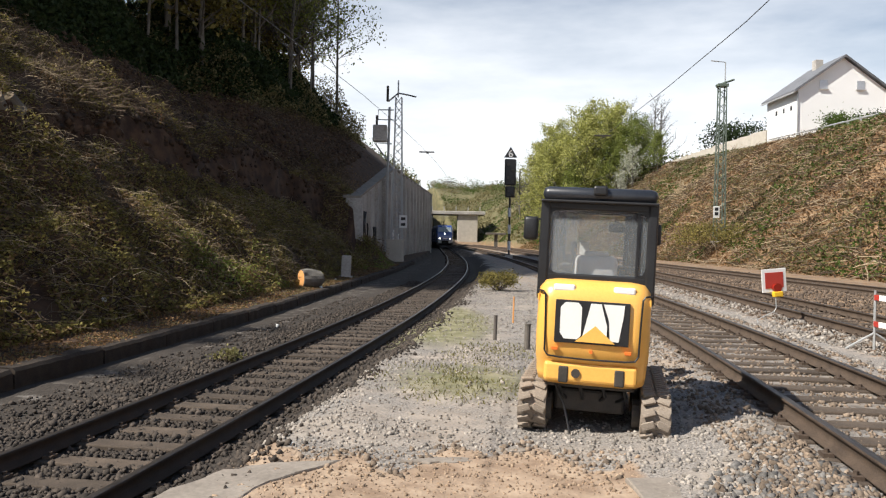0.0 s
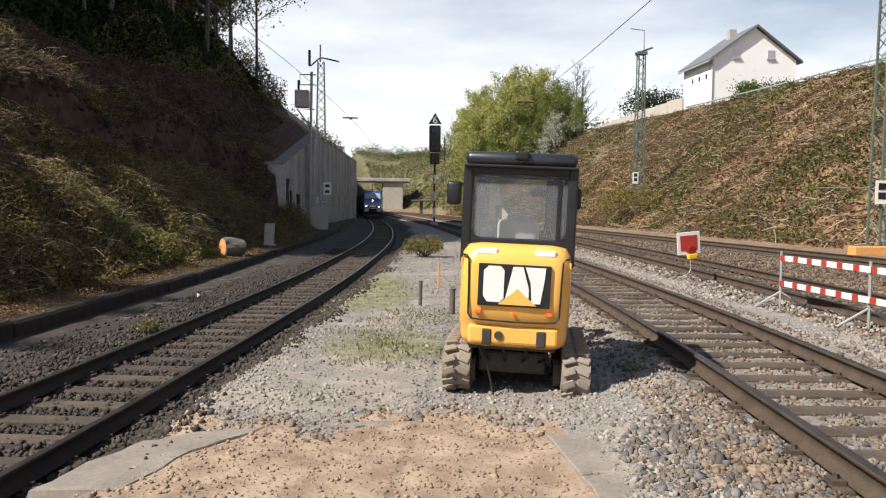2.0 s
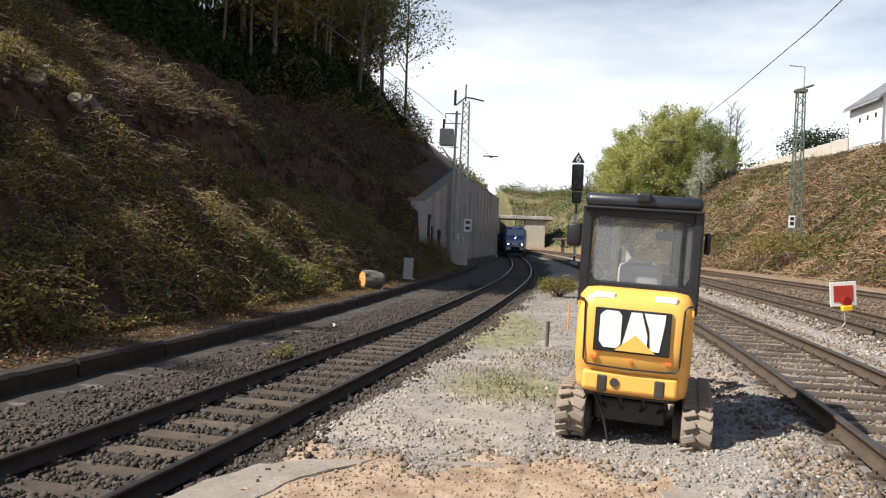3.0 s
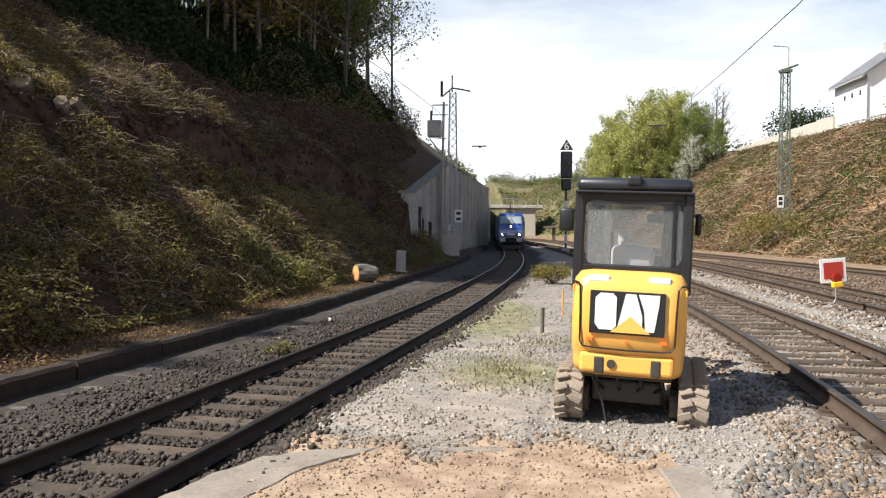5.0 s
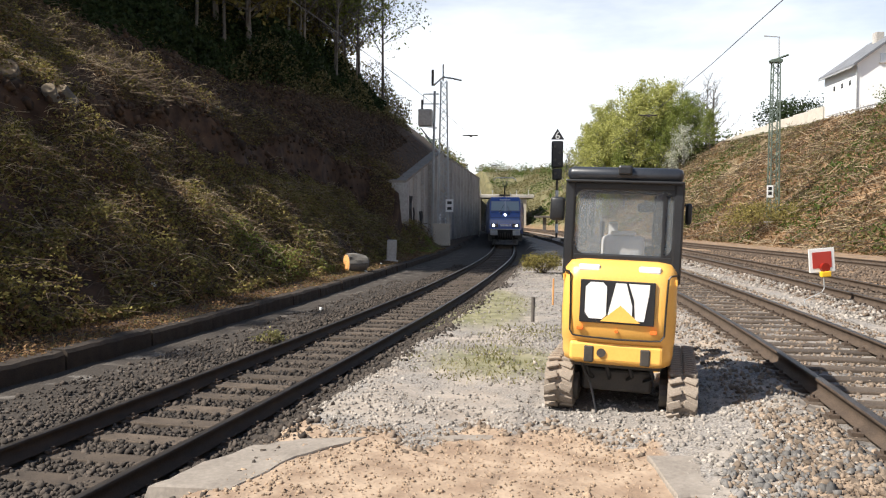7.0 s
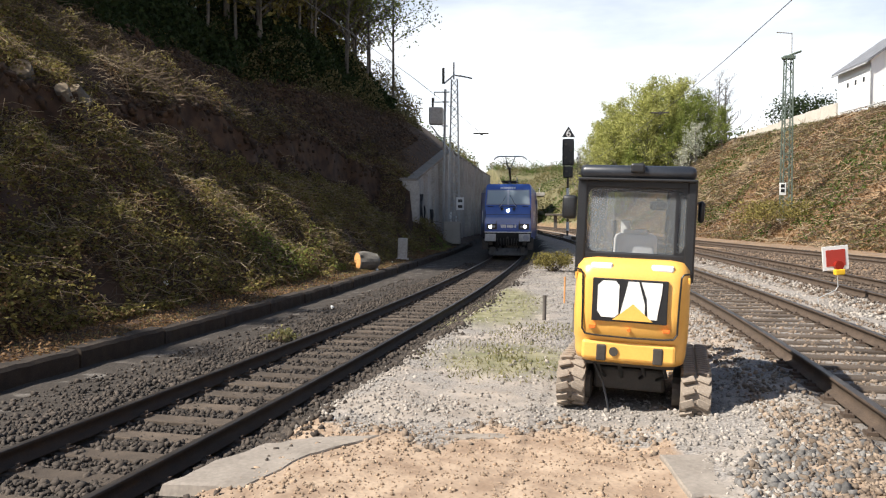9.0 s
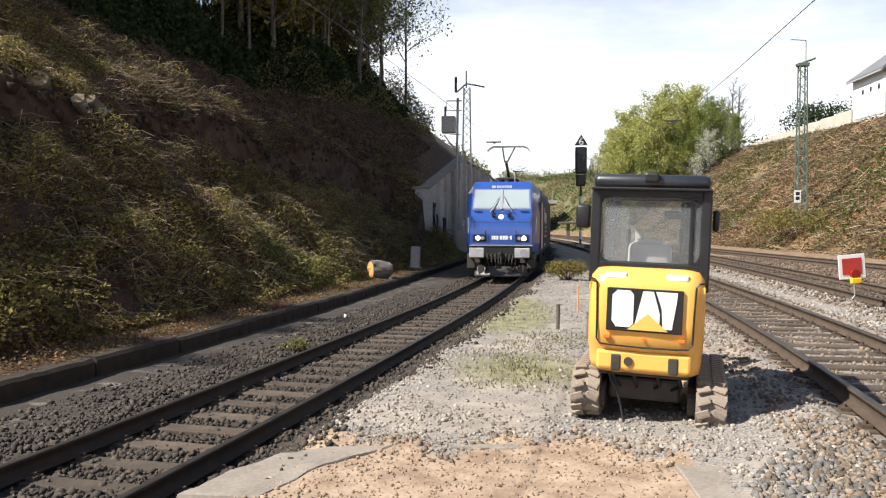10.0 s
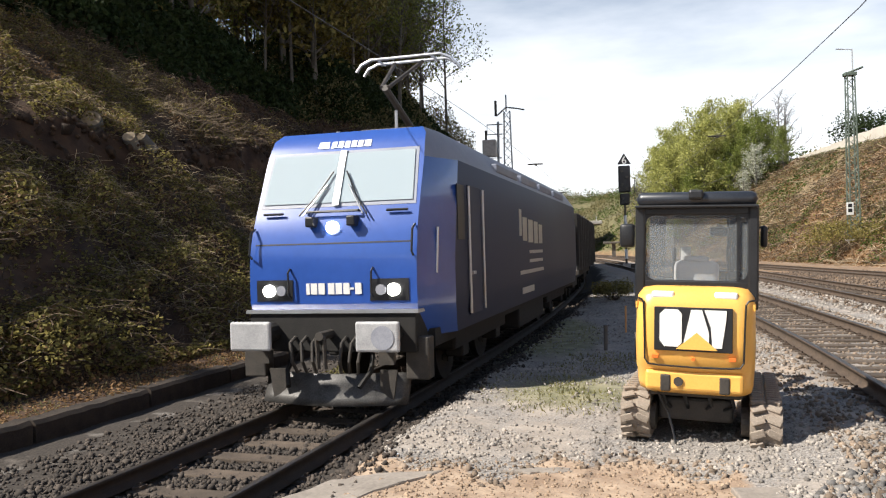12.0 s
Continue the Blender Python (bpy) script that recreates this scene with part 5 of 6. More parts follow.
log(-4.75, 28.6, Zg(-4.75, 28.6) + 0.3, 0.36, 0.85, -58, "felled log with a fresh orange cut face beside the kerb")
for y, h, r, tilt, turn, face, label in ((28.8, 5.95, 0.36, 72, 8, "cut_wood", "felled stump with an orange sawn face on the wooded bank"),
                                      (29.4, 5.95, 0.42, 28, -20, "concrete_pale", "bleached sawn stump beside the orange one"),
                                      (18.9, 5.0, 0.2, 55, 15, "stem_pale", "pale sawn stump among brambles on the bank"),
                                      (19.6, 5.05, 0.2, 50, -12, "stem_pale", "pale sawn stump among brambles on the bank"),
                                      (18.4, 5.5, 0.30, 60, 25, "stem_pale", "grey rotten stump high in the brambles")):
    st = tagged(new("tree_stump"), label, "tree stump", group="stumps")
    x = bank_x(y, h)
    part("bark", rod(bmesh.new(), (0, 0, -0.4), (0, 0, 0.14), r * 1.0, 14, r * 0.85), "bark", st)
    part("cut_face", rod(bmesh.new(), (0, 0, 0.13), (0, 0, 0.155), r * 0.78, 14), face, st, "sawn face")
    st.matrix_basis = pose(x, y, Zg(x, y) + 0.12, tilt, 0, turn)

# broken slabs at the edge of the dug ground
def broken_slab(outline, label, seed):
    """A flat irregular slab, its edges crumbled, lying nearly flush in the ground."""
    rnd = random.Random(seed)
    cx, cy = sum(p[0] for p in outline) / len(outline), sum(p[1] for p in outline) / len(outline)
    pts = []
    for (ax, ay), (bx, by) in zip(outline, outline[1:] + outline[:1]):
        for q in range(4):
            pts.append((ax + (bx - ax) * q / 4 + rnd.uniform(-0.022, 0.022) - cx, ay + (by - ay) * q / 4 + rnd.uniform(-0.022, 0.022) - cy))
    bm = bmesh.new()
    low = [bm.verts.new((px * 1.03, py * 1.03, -0.07)) for px, py in pts]
    rim = [bm.verts.new((px, py, 0.004 + rnd.uniform(-0.004, 0.004))) for px, py in pts]
    top = [bm.verts.new((px * 0.95, py * 0.95, 0.016)) for px, py in pts]
    n = len(pts)
    for a, b in ((low, rim), (rim, top)):
        for q in range(n):
            bm.faces.new((a[q], a[(q + 1) % n], b[(q + 1) % n], b[q]))
    bm.faces.new(low[::-1])
    bm.faces.new(top)
    sl = tagged(part("concrete_slab", bm, "slab"), label, "slab", group="broken slabs")
    sl.matrix_basis = pose(cx, cy, Zg(cx, cy) - 0.004, rnd.uniform(-0.7, 0.7), rnd.uniform(-0.7, 0.7), 0)


broken_slab([(-2.15, 5.2), (-1.98, 5.75), (-1.72, 6.2), (-1.35, 6.45), (-0.80, 6.55), (-1.05, 6.25), (-1.30, 5.95), (-1.55, 5.2)], "cracked pale concrete slab beside the dug ground", 1)
broken_slab([(-0.35, 6.55), (-0.05, 6.70), (0.25, 6.68), (0.30, 6.58), (0.0, 6.54)], "broken dusty concrete shard at the dug edge", 2)
broken_slab([(0.45, 6.90), (0.75, 7.0), (0.85, 6.92), (0.6, 6.84)], "broken dusty concrete shard at the dug edge", 3)
broken_slab([(1.46, 6.05), (1.82, 6.05), (1.84, 5.1), (1.45, 5.1)], "pale dusty paving slab in the dug ground", 4)
broken_slab([(1.45, 5.06), (1.84, 5.06), (1.87, 4.1), (1.46, 4.1)], "pale dusty paving slab in the dug ground", 5)


# ---------- houses and walls on the cleared bank ----------
def house(x, y, w, d, z, eave, apex, label):
    h = tagged(new("house"), label, "house")
    g = prism(bmesh.new(), [(x - w / 2, z - 2), (x + w / 2, z - 2), (x + w / 2, eave), (x, apex), (x - w / 2, eave)], y, y + d)
    part("wall", g, "house", h, "white rendered wall")
    rf = part("roof", bmesh.new(), "tiles", h, "grey tiled gable roof")
    bm = bmesh.new()
    s = (apex - eave) / (w / 2)
    for k in (-1, 1):
        a = [(x, apex + 0.05), (x + k * (w / 2 + 0.5), eave + 0.05 - 0.5 * s), (x + k * (w / 2 + 0.5), eave + 0.30 - 0.5 * s), (x, apex + 0.30)]
        prism(bm, a if k > 0 else a[::-1], y - 0.45, y + d + 0.4)
    bmesh.ops.recalc_face_normals(bm, faces=bm.faces)
    bm.to_mesh(rf.data)
    bm.free()
    part("chimney", B(x - 0.9, x - 0.1, y + d * 0.55, y + d * 0.55 + 0.9, apex - 0.8, apex + 0.75, 0.04), "concrete", rf)
    part("gutter", B(x - w / 2 - 0.62, x - w / 2 - 0.5, y - 0.3, y + d + 0.3, eave - 0.5 * s - 0.05, eave - 0.5 * s + 0.08), "galv", rf)
    part("downpipe", rod(bmesh.new(), (x - w / 2 - 0.02, y - 0.08, z - 1), (x - w / 2 - 0.02, y - 0.08, eave - 0.3), 0.06, 8), "galv", h)
    for dx in (-2.0, 1.8):
        for dz, ww in ((eave + 0.1, 0.8), ):
            win = part("window", B(x + dx - ww / 2, x + dx + ww / 2, y - 0.05, y + 0.1, dz, dz + 0.9, 0.02), "chrome", h, "pale shuttered window")
            part("sill", B(x + dx - ww / 2 - 0.1, x + dx + ww / 2 + 0.1, y - 0.16, y + 0.05, dz - 0.1, dz), "concrete", win)
    for k in range(3):
        part("side_window", B(x - w / 2 - 0.04, x - w / 2 + 0.1, y + 1.2 + k * 1.8, y + 1.6 + k * 1.8, eave - 1.9, eave - 1.4), "black", h)
    return h


house(40.5, 80.0, 9.2, 7.5, 13.2, 17.6, 20.9, "white rendered gable house above the cleared bank")
house(66.0, 80.0, 9.0, 9.0, 13.4, 20.5, 24.0, "tall white house further along the bank top")

fence = tagged(new("guard_rail_fence"), "grey metal guard rail along the bank top", "fence", kind="structure")
garden_wall = tagged(new("garden_wall"), "pale concrete panel wall along the bank top", "wall", kind="structure")
TOP_LINE = curve((30, 38.0), (50, 36.5), (68, 35.2), (80, 34.0), (96, 32.0), (120, 29.5))
for k in range(22):
    y = 40 + k * 1.9
    x = float(TOP_LINE(y))
    z = Zg(x, y)
    if y < 81:
        part("post", B(x - 0.06, x + 0.06, y - 0.06, y + 0.06, z - 0.4, z + 1.1), "galv", fence)
        y2 = y + 1.9
        x2 = float(TOP_LINE(y2))
        for hz in (0.6, 1.05):
            part("rail", rod(bmesh.new(), (x, y, z + hz), (x2, y2, Zg(x2, y2) + hz), 0.07, 6), "galv", fence)
for k in range(9):
    y = 82.2 + k * 3.0
    x, x2 = float(TOP_LINE(y)), float(TOP_LINE(y + 2.94))
    z, z2 = Zg(x, y), Zg(x2, y + 2.94)
    zt = max(z, z2)
    a = math.atan2(x2 - x, 2.94)
    part("panel", B(-0.1, 0.1, 0, 3.0, -1.2, 2.1 - 0.13 * k, 0.02, pose(x, y, zt, 0, 0, -math.degrees(a))), "concrete_pale", garden_wall)

# ---------- far bridge and hut ----------
br = tagged(new("far_bridge"), "pale concrete bridge over the track at the end of the cutting", "bridge", kind="structure")
part("abutment", B(-9.5, -2.2, 158, 166, -1, 6.5, 0.1), "concrete", br)
part("abutment", B(2.9, 7.0, 158, 166, -1, 6.4, 0.1), "concrete_pale", br)
part("deck", B(-10, 8.5, 157.5, 167, 6.4, 7.1, 0.1), "concrete", br)
for k in range(8):
    part("parapet_post", B(-9.5 + k * 2.4, -9.35 + k * 2.4, 157.6, 157.75, 7.1, 8.0), "galv", br)
hut = tagged(part("shelter", box(B(-0.25, 0.25, -0.25, 0.25, 0, 2.2), -1.5, 1.5, -0.7, 0.7, 2.1, 2.4, 0.05), "timber"), "small dark shelter on the far slope", "shelter")
hut.matrix_basis = pose(8.0, 118.0, Zg(8.0, 118.0))


# ---------- overhead wires ----------
def wire(name, pts, r, label):
    tagged(part(name, tube(bmesh.new(), pts, r, 5), "wire"), label, "wire")


ya = np.arange(-10, 150, 6.0)
wire("contact_wire", [(float(X_A(y)) + 0.45, float(y), 6.0) for y in ya], 0.009, "thin dark overhead wire above the track")
wire("contact_wire", [(float(X_MAIN(y)) - 0.55, float(y), 5.65) for y in ya], 0.007, "thin dark overhead wire above the track")
for y_, line_, o_, z_ in ((33.7, X_MAIN, -0.55, 5.65), (52.0, X_MAIN, -0.55, 5.65), (30.0, X_A, 0.45, 6.0)):
    x_ = float(line_(y_)) + o_
    tagged(part("section_insulator", box(rod(bmesh.new(), (x_ - 0.35, y_, z_ + 0.03), (x_ + 0.3, y_, z_ + 0.03), 0.03, 8), x_ - 0.05, x_ + 0.05, y_ - 0.12, y_ + 0.12, z_ - 0.03, z_ + 0.05), "steel_dark"), "small dark insulator on the overhead wire", "insulator")
wire("contact_wire", [(float(X_B(y)) + 0.2, float(y), 6.1) for y in ya if y > 40], 0.010, "thin dark overhead wire above the track")


# ---------- vegetation ----------
class Tubes:
    """Collects tapered tubes as arrays."""
    def __init__(self, seg=5):
        self.seg, self.v, self.f, self.n = seg, [], [], 0

    def add(self, a, b, ra, rb):
        a, b = np.array(a), np.array(b)
        d = b - a
        d = d / (np.linalg.norm(d) + 1e-9)
        u = np.cross(d, (0.3, 0.5, 0.8))
        u /= np.linalg.norm(u) + 1e-9
        w = np.cross(d, u)
        k = self.seg
        t = np.arange(k) * 2 * np.pi / k
        ringv = np.cos(t)[:, None] * u + np.sin(t)[:, None] * w
        self.v += [a + ringv * ra, b + ringv * rb]
        i = np.arange(k)
        j = (i + 1) % k
        self.f.append(np.stack([i, j, j + k, i + k], 1) + self.n)
        self.n += 2 * k

    def mesh(self, name, material):
        return np_mesh(name, np.concatenate(self.v), np.concatenate(self.f), material)


def leaf_quads(p, size, rs, flat=0.0, aspect=0.6):
    """Two-triangle bent leaves at points p."""
    n = len(p)
    d = rs.normal(0, 1, (n, 3))
    d[:, 2] *= 1 - flat
    d /= np.linalg.norm(d, axis=1)[:, None] + 1e-9
    u = rs.normal(0, 1, (n, 3))
    u[:, 2] *= 1 - flat
    u -= d * (u * d).sum(1)[:, None]
    u /= np.linalg.norm(u, axis=1)[:, None] + 1e-9
    nrm = np.cross(d, u)
    s = (size * rs.uniform(0.6, 1.4, n))[:, None]
    v = np.stack([p - d * s * 0.5, p + u * s * 0.5 * aspect + nrm * s * 0.12, p + d * s * 0.5, p - u * s * 0.5 * aspect + nrm * s * 0.12], 1).reshape(-1, 3)
    i = np.arange(n)[:, None] * 4
    return v, np.concatenate([i + np.array([[0, 1, 2]]), i + np.array([[0, 2, 3]])], 0)


def tree(name, seed, height, radius, leaf, n_leaf, leaf_size, spread=0.35, bare=0.0, limbs=16, first=0.3, label="", lean=0.0):
    rs = np.random.RandomState(seed)
    tb = Tubes(4)
    tips = []
    segs = 7
    p = np.array([0.0, 0, -0.5])
    trunk = [p]
    for i in range(segs):
        p = p + np.array([rs.normal(lean, 0.03) * height / segs, rs.normal(0, 0.03) * height / segs, (height + 0.5) / segs])
        trunk.append(p)
    for i in range(segs):
        r0, r1 = radius * (1 - i / segs) ** 0.8 + 0.02, radius * (1 - (i + 1) / segs) ** 0.8 + 0.02
        tb.add(trunk[i], trunk[i + 1], r0 * (1.35 if i == 0 else 1), r1)
    for k in range(limbs):
        h = first + (1 - first) * (k + rs.uniform(0, 1)) / limbs
        q = h * segs
        i = min(int(q), segs - 1)
        a = trunk[i] + (trunk[i + 1] - trunk[i]) * (q - i)
        ang = k * 2.4 + rs.uniform(-0.5, 0.5)
        ln = height * spread * (1.15 - h * 0.75) * rs.uniform(0.7, 1.2)
        up = rs.uniform(0.5, 1.2)
        d = np.array([math.cos(ang), math.sin(ang), up])
        d /= np.linalg.norm(d)
        r = radius * (1 - h) ** 0.7 * 0.45 + 0.018
        prev = a
        for sgm in range(3):
            nxt_ = prev + (d + rs.normal(0, 0.18, 3) + np.array([0, 0, 0.12 * sgm])) * ln / 3
            tb.add(prev, nxt_, r * (1 - sgm / 3.4), r * (1 - (sgm + 1) / 3.4))
            for tw in range(4):
                dd = d * 0.5 + rs.normal(0, 0.7, 3)
                dd[2] = abs(dd[2]) * 0.8 + 0.1
                dd /= np.linalg.norm(dd)
                st = prev + (nxt_ - prev) * rs.uniform(0.2, 1)
                e = st + dd * ln * rs.uniform(0.18, 0.4)
                tb.add(st, e, r * 0.32 + 0.004, 0.006)
                tips.append(e)
                for q2 in range(2):
                    d3 = dd + rs.normal(0, 0.55, 3)
                    s3 = st + (e - st) * rs.uniform(0.3, 1)
                    e3 = s3 + d3 / np.linalg.norm(d3) * ln * rs.uniform(0.1, 0.22)
                    tb.add(s3, e3, 0.009, 0.004)
                    tips.append(e3)
            prev = nxt_
    t = tagged(new(name), label, "tree")
    ob = new("trunk", tb.mesh("trunk", "bark"))
    ob.parent = t
    tagged(ob, "grey-brown trunk with fine branches")
    if n_leaf:
        tips = np.array(tips)
        c = tips[rs.randint(0, len(tips), n_leaf)] + rs.normal(0, 1, (n_leaf, 3)) * height * 0.028
        v, f = leaf_quads(c, leaf_size, rs)
        cr = new("crown", np_mesh("crown", v, f, leaf))
        cr.parent = t
    return t


def plant(src, spots, group):
    rnd = random.Random(11)
    for k, (x, y, s) in enumerate(spots):
        m = pose(x, y, Zg(x, y) - 0.1, 0, 0, rnd.uniform(0, 360))
        if k == 0:
            o = src
        else:
            o = copy_thing(src, m)
        o.matrix_basis = m @ Matrix.Scale(s, 4)
        tagged(o, group=group)


rt = random.Random(21)
wood = [tree("tree", 31, 17, 0.16, "leaf_green", 3200, 0.30, 0.26, label="tall bare-branched tree with ivy and first green leaves"),
        tree("tree", 32, 15, 0.11, "leaf_spring", 2400, 0.23, 0.28, label="slender tree with sparse spring leaves on the bank top"),
        tree("tree", 33, 18, 0.18, "leaf_ivy", 4000, 0.36, 0.25, first=0.12, label="dark ivy-clad tree on the bank top"),
        tree("tree", 34, 15, 0.1, "leaf_dry", 0, 0.12, 0.30, limbs=22, first=0.22, lean=0.06, label="slender leafless tree at the edge of the wood")]
spots = [[], [], [], []]
for k in range(66):
    y = 26 + k * 0.58 + rt.uniform(-0.8, 0.8)
    h = rt.uniform(11.3, 17.0)
    kind = rt.choice((0, 1, 2, 2, 3)) if y < 52 else rt.choice((0, 1, 3, 3, 2))
    spots[kind].append((bank_x(y, h), y, rt.uniform(0.75, 1.15)))
for y, h in ((50, 11.2), (53, 11.6), (56, 11.0), (58, 11.8), (60, 11.2), (63, 12.0), (66, 11.2), (61, 12.8), (64, 13.2), (55, 12.6)):
    spots[rt.choice((1, 3))].append((bank_x(y, h), y, rt.uniform(0.8, 1.05)))
# three small trees out of view, added to shade the near wooded bank
for x, y in ((-18.5, 6.5), (-19.5, 9.5), (-18.0, 12.0)):
    spots[2].append((x, y, 0.33))
for k in range(44):
    y = rt.uniform(48, 66)
    x = bank_x(y, 13.0) - rt.uniform(0.8, 6)
    spots[rt.choice((0, 1, 2, 3))].append((x, y, rt.uniform(0.6, 1.0)))
for src, sp in zip(wood, spots):
    plant(src, sp, "trees on the wooded bank")

# green and blossoming trees on the right beyond the mast
green = [tree("tree", 41, 11, 0.2, "leaf_new", 11000, 0.22, 0.42, first=0.12, limbs=20, label="bright green spring tree on the far cleared bank"),
         tree("tree", 42, 9.5, 0.18, "leaf_spring", 9000, 0.20, 0.42, first=0.12, limbs=18, label="fresh green tree on the far cleared bank"),
         tree("tree", 43, 8.0, 0.16, "blossom", 2600, 0.20, 0.42, first=0.15, limbs=18, label="white blossoming shrub tree on the far bank"),
         tree("tree", 44, 11, 0.2, "leaf_spring", 0, 0.2, 0.34, first=0.2, limbs=22, label="leafless tree behind the garden wall")]
plant(green[0], [(20.5, 112, 1.18), (23.0, 108, 0.95), (17.8, 116, 1.05), (25.0, 116, 0.9), (19.0, 105, 1.05), (15.8, 112, 1.05), (14.8, 119, 0.95), (19.4, 138, 1.15), (17.6, 141, 1.0)], "trees on the cleared bank")
plant(green[1], [(22.0, 104, 0.75), (26.0, 106, 0.8), (24.2, 103.5, 0.8), (18.5, 108, 0.85), (28.0, 110, 0.62), (17.4, 104, 0.75), (27.5, 101, 0.5), (15.0, 106, 0.6)], "trees on the cleared bank")
plant(green[2], [(24.3, 101, 0.62), (22.6, 100, 0.4)], "trees on the cleared bank")
plant(green[3], [(30.0, 112, 0.95), (32.0, 116, 0.95), (28.5, 120, 1.0), (16.5, 150, 1.0), (14.8, 152, 0.9)], "trees on the cleared bank")


def cover_leaves(name, label, cat, pts, size, material, seed, flat=0.3):
    v, f = leaf_quads(pts, size, np.random.RandomState(seed), flat)
    tagged(new(name, np_mesh(name, v, f, material)), label, cat, kind="stuff")


def stems(name, label, pts, length, r, material, seed, lift=0.35):
    """Three-sided dry stems lying over the ground."""
    rs = np.random.RandomState(seed)
    n = len(pts)
    d = rs.normal(0, 1, (n, 3))
    d[:, 2] = d[:, 2] * lift
    d /= np.linalg.norm(d, axis=1)[:, None]
    ln = (length * rs.uniform(0.4, 1.6, n))[:, None]
    u = np.cross(d, (0, 0, 1.0))
    u /= np.linalg.norm(u, axis=1)[:, None] + 1e-9
    w = np.cross(d, u)
    sag = np.array([0, 0, -1.0]) * ln * 0.12
    P = [pts - d * ln / 2 + sag, pts, pts + d * ln / 2 + sag]
    vs = []
    for q, rr in zip(P, (1.0, 0.9, 0.4)):
        for k in range(3):
            a = k * 2.094
            vs.append(q + (u * math.cos(a) + w * math.sin(a)) * r * rr)
    v = np.stack(vs, 1).reshape(-1, 3)
    i = np.arange(n)[:, None] * 9
    f = [i + np.array([[s0 + k, s0 + (k + 1) % 3, s0 + 3 + (k + 1) % 3, s0 + 3 + k]]) for s0 in (0, 3) for k in range(3)]
    tagged(new(name, np_mesh(name, v, np.concatenate(f), material)), label, "brush", kind="stuff")


def on_left_bank(n, seed, y0, y1, d0, d1, h0, h1, patchy=0.0, off=0):
    rs = np.random.RandomState(seed)
    y = y0 + (y1 - y0) * rs.uniform(0, 1, n) ** 1.25
    x = X_KERB(y) - rs.uniform(d0, d1, n)
    keep = lumps(x, y, 0.9, 50 + off) + 0.6 * lumps(x, y, 2.3, 51 + off) > patchy
    x, y = x[keep], y[keep]
    keep = (ground_z(x - 0.28, y) - ground_z(x + 0.22, y)) < 0.66 + 0.5 * rs.uniform(0, 1, len(x)) ** 6
    x, y = x[keep], y[keep]
    # bare earth below the trees, its dark colour including their shade
    hz = ground_z(x, y)
    bare = smooth(5.6, 6.6, hz + 0.6 * lumps(x, y, 0.8, 61)) * smooth(25, 31, y - 0.5 * (hz - 6)) * (1 - smooth(46, 51, y) * smooth(8.8, 9.8, hz))
    keep = rs.uniform(0, 1, len(x)) > 0.93 * bare
    x, y = x[keep], y[keep]
    hump = np.clip(0.5 + 0.5 * lumps(x, y, 2.2, 60), 0, 1)
    return np.stack([x, y, ground_z(x, y) + rs.uniform(h0, h1, len(x)) * (0.2 + 1.7 * hump * hump) * (0.35 + 0.65 * smooth(0.0, 0.7, np.abs(ground_z(x, y) - 4.9)))], 1)


cover_leaves("bramble_leaves", "trampled olive bramble and ivy leaves over the wooded bank", "brambles", on_left_bank(190000, 1, 9, 48, 0.9, 12, 0.0, 0.5, -0.85), 0.088, "leaf_ivy", 1, 0.45)
cover_leaves("dry_leaves", "brown dry leaf litter over the wooded bank", "leaf litter", on_left_bank(120000, 2, 9, 62, 0.9, 15, 0.0, 0.4, -0.7, 1), 0.09, "leaf_dry", 2, 0.45)
cover_leaves("fresh_leaves", "bright green ivy patch low on the bank", "ivy", np.concatenate([on_left_bank(12000, 3, 18, 30, 0.9, 4.0, 0.0, 0.5, 0.5, 2), on_left_bank(2500, 33, 42, 54, 0.2, 2.0, 0.0, 0.2, -0.5, 2)]), 0.10, "leaf_spring", 3)
stems("bramble_stems", "tangled dead bramble stems over the wooded bank", on_left_bank(17000, 4, 7, 50, 1.0, 14, 0.05, 0.6, -0.5, 3), 0.75, 0.008, "stem", 4)
stems("dry_stems", "pale cut twigs scattered over the wooded bank", on_left_bank(14000, 5, 8, 50, 1.0, 13, 0.1, 0.6, -0.3, 4), 0.6, 0.007, "stem_pale", 5)
cover_leaves("verge_litter", "dry leaves and dirt along the kerb", "leaf litter", on_left_bank(16000, 35, 8, 50, -0.12, 1.3, 0.0, 0.06, -9, 6), 0.06, "leaf_dry_pale", 35, 0.6)
bp_ = on_left_bank(60000, 7, 24, 62, 3.5, 14, 0.02, 0.35, -9, 3)
bare_ = (bp_[:, 2] > 5.6) & (np.random.RandomState(8).uniform(0, 1, len(bp_)) < 0.5)
stems("bank_roots", "bare roots and sawn twigs on the dark upper bank", bp_[bare_], 0.9, 0.014, "stem", 7, 0.6)
# undergrowth below the trees: near-black leaves added to stand for deep shade
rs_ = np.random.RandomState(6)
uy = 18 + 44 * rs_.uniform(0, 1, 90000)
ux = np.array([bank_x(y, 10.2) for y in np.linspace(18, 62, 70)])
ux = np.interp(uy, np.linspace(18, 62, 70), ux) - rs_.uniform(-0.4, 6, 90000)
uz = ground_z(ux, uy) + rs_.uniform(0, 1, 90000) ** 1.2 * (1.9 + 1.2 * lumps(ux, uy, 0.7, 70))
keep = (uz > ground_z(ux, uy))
cover_leaves("undergrowth", "evergreen leaf mass added to darken the shade below the trees", "undergrowth", np.stack([ux, uy, uz], 1)[keep], 0.26, "leaf_evergreen", 6, 0.0)

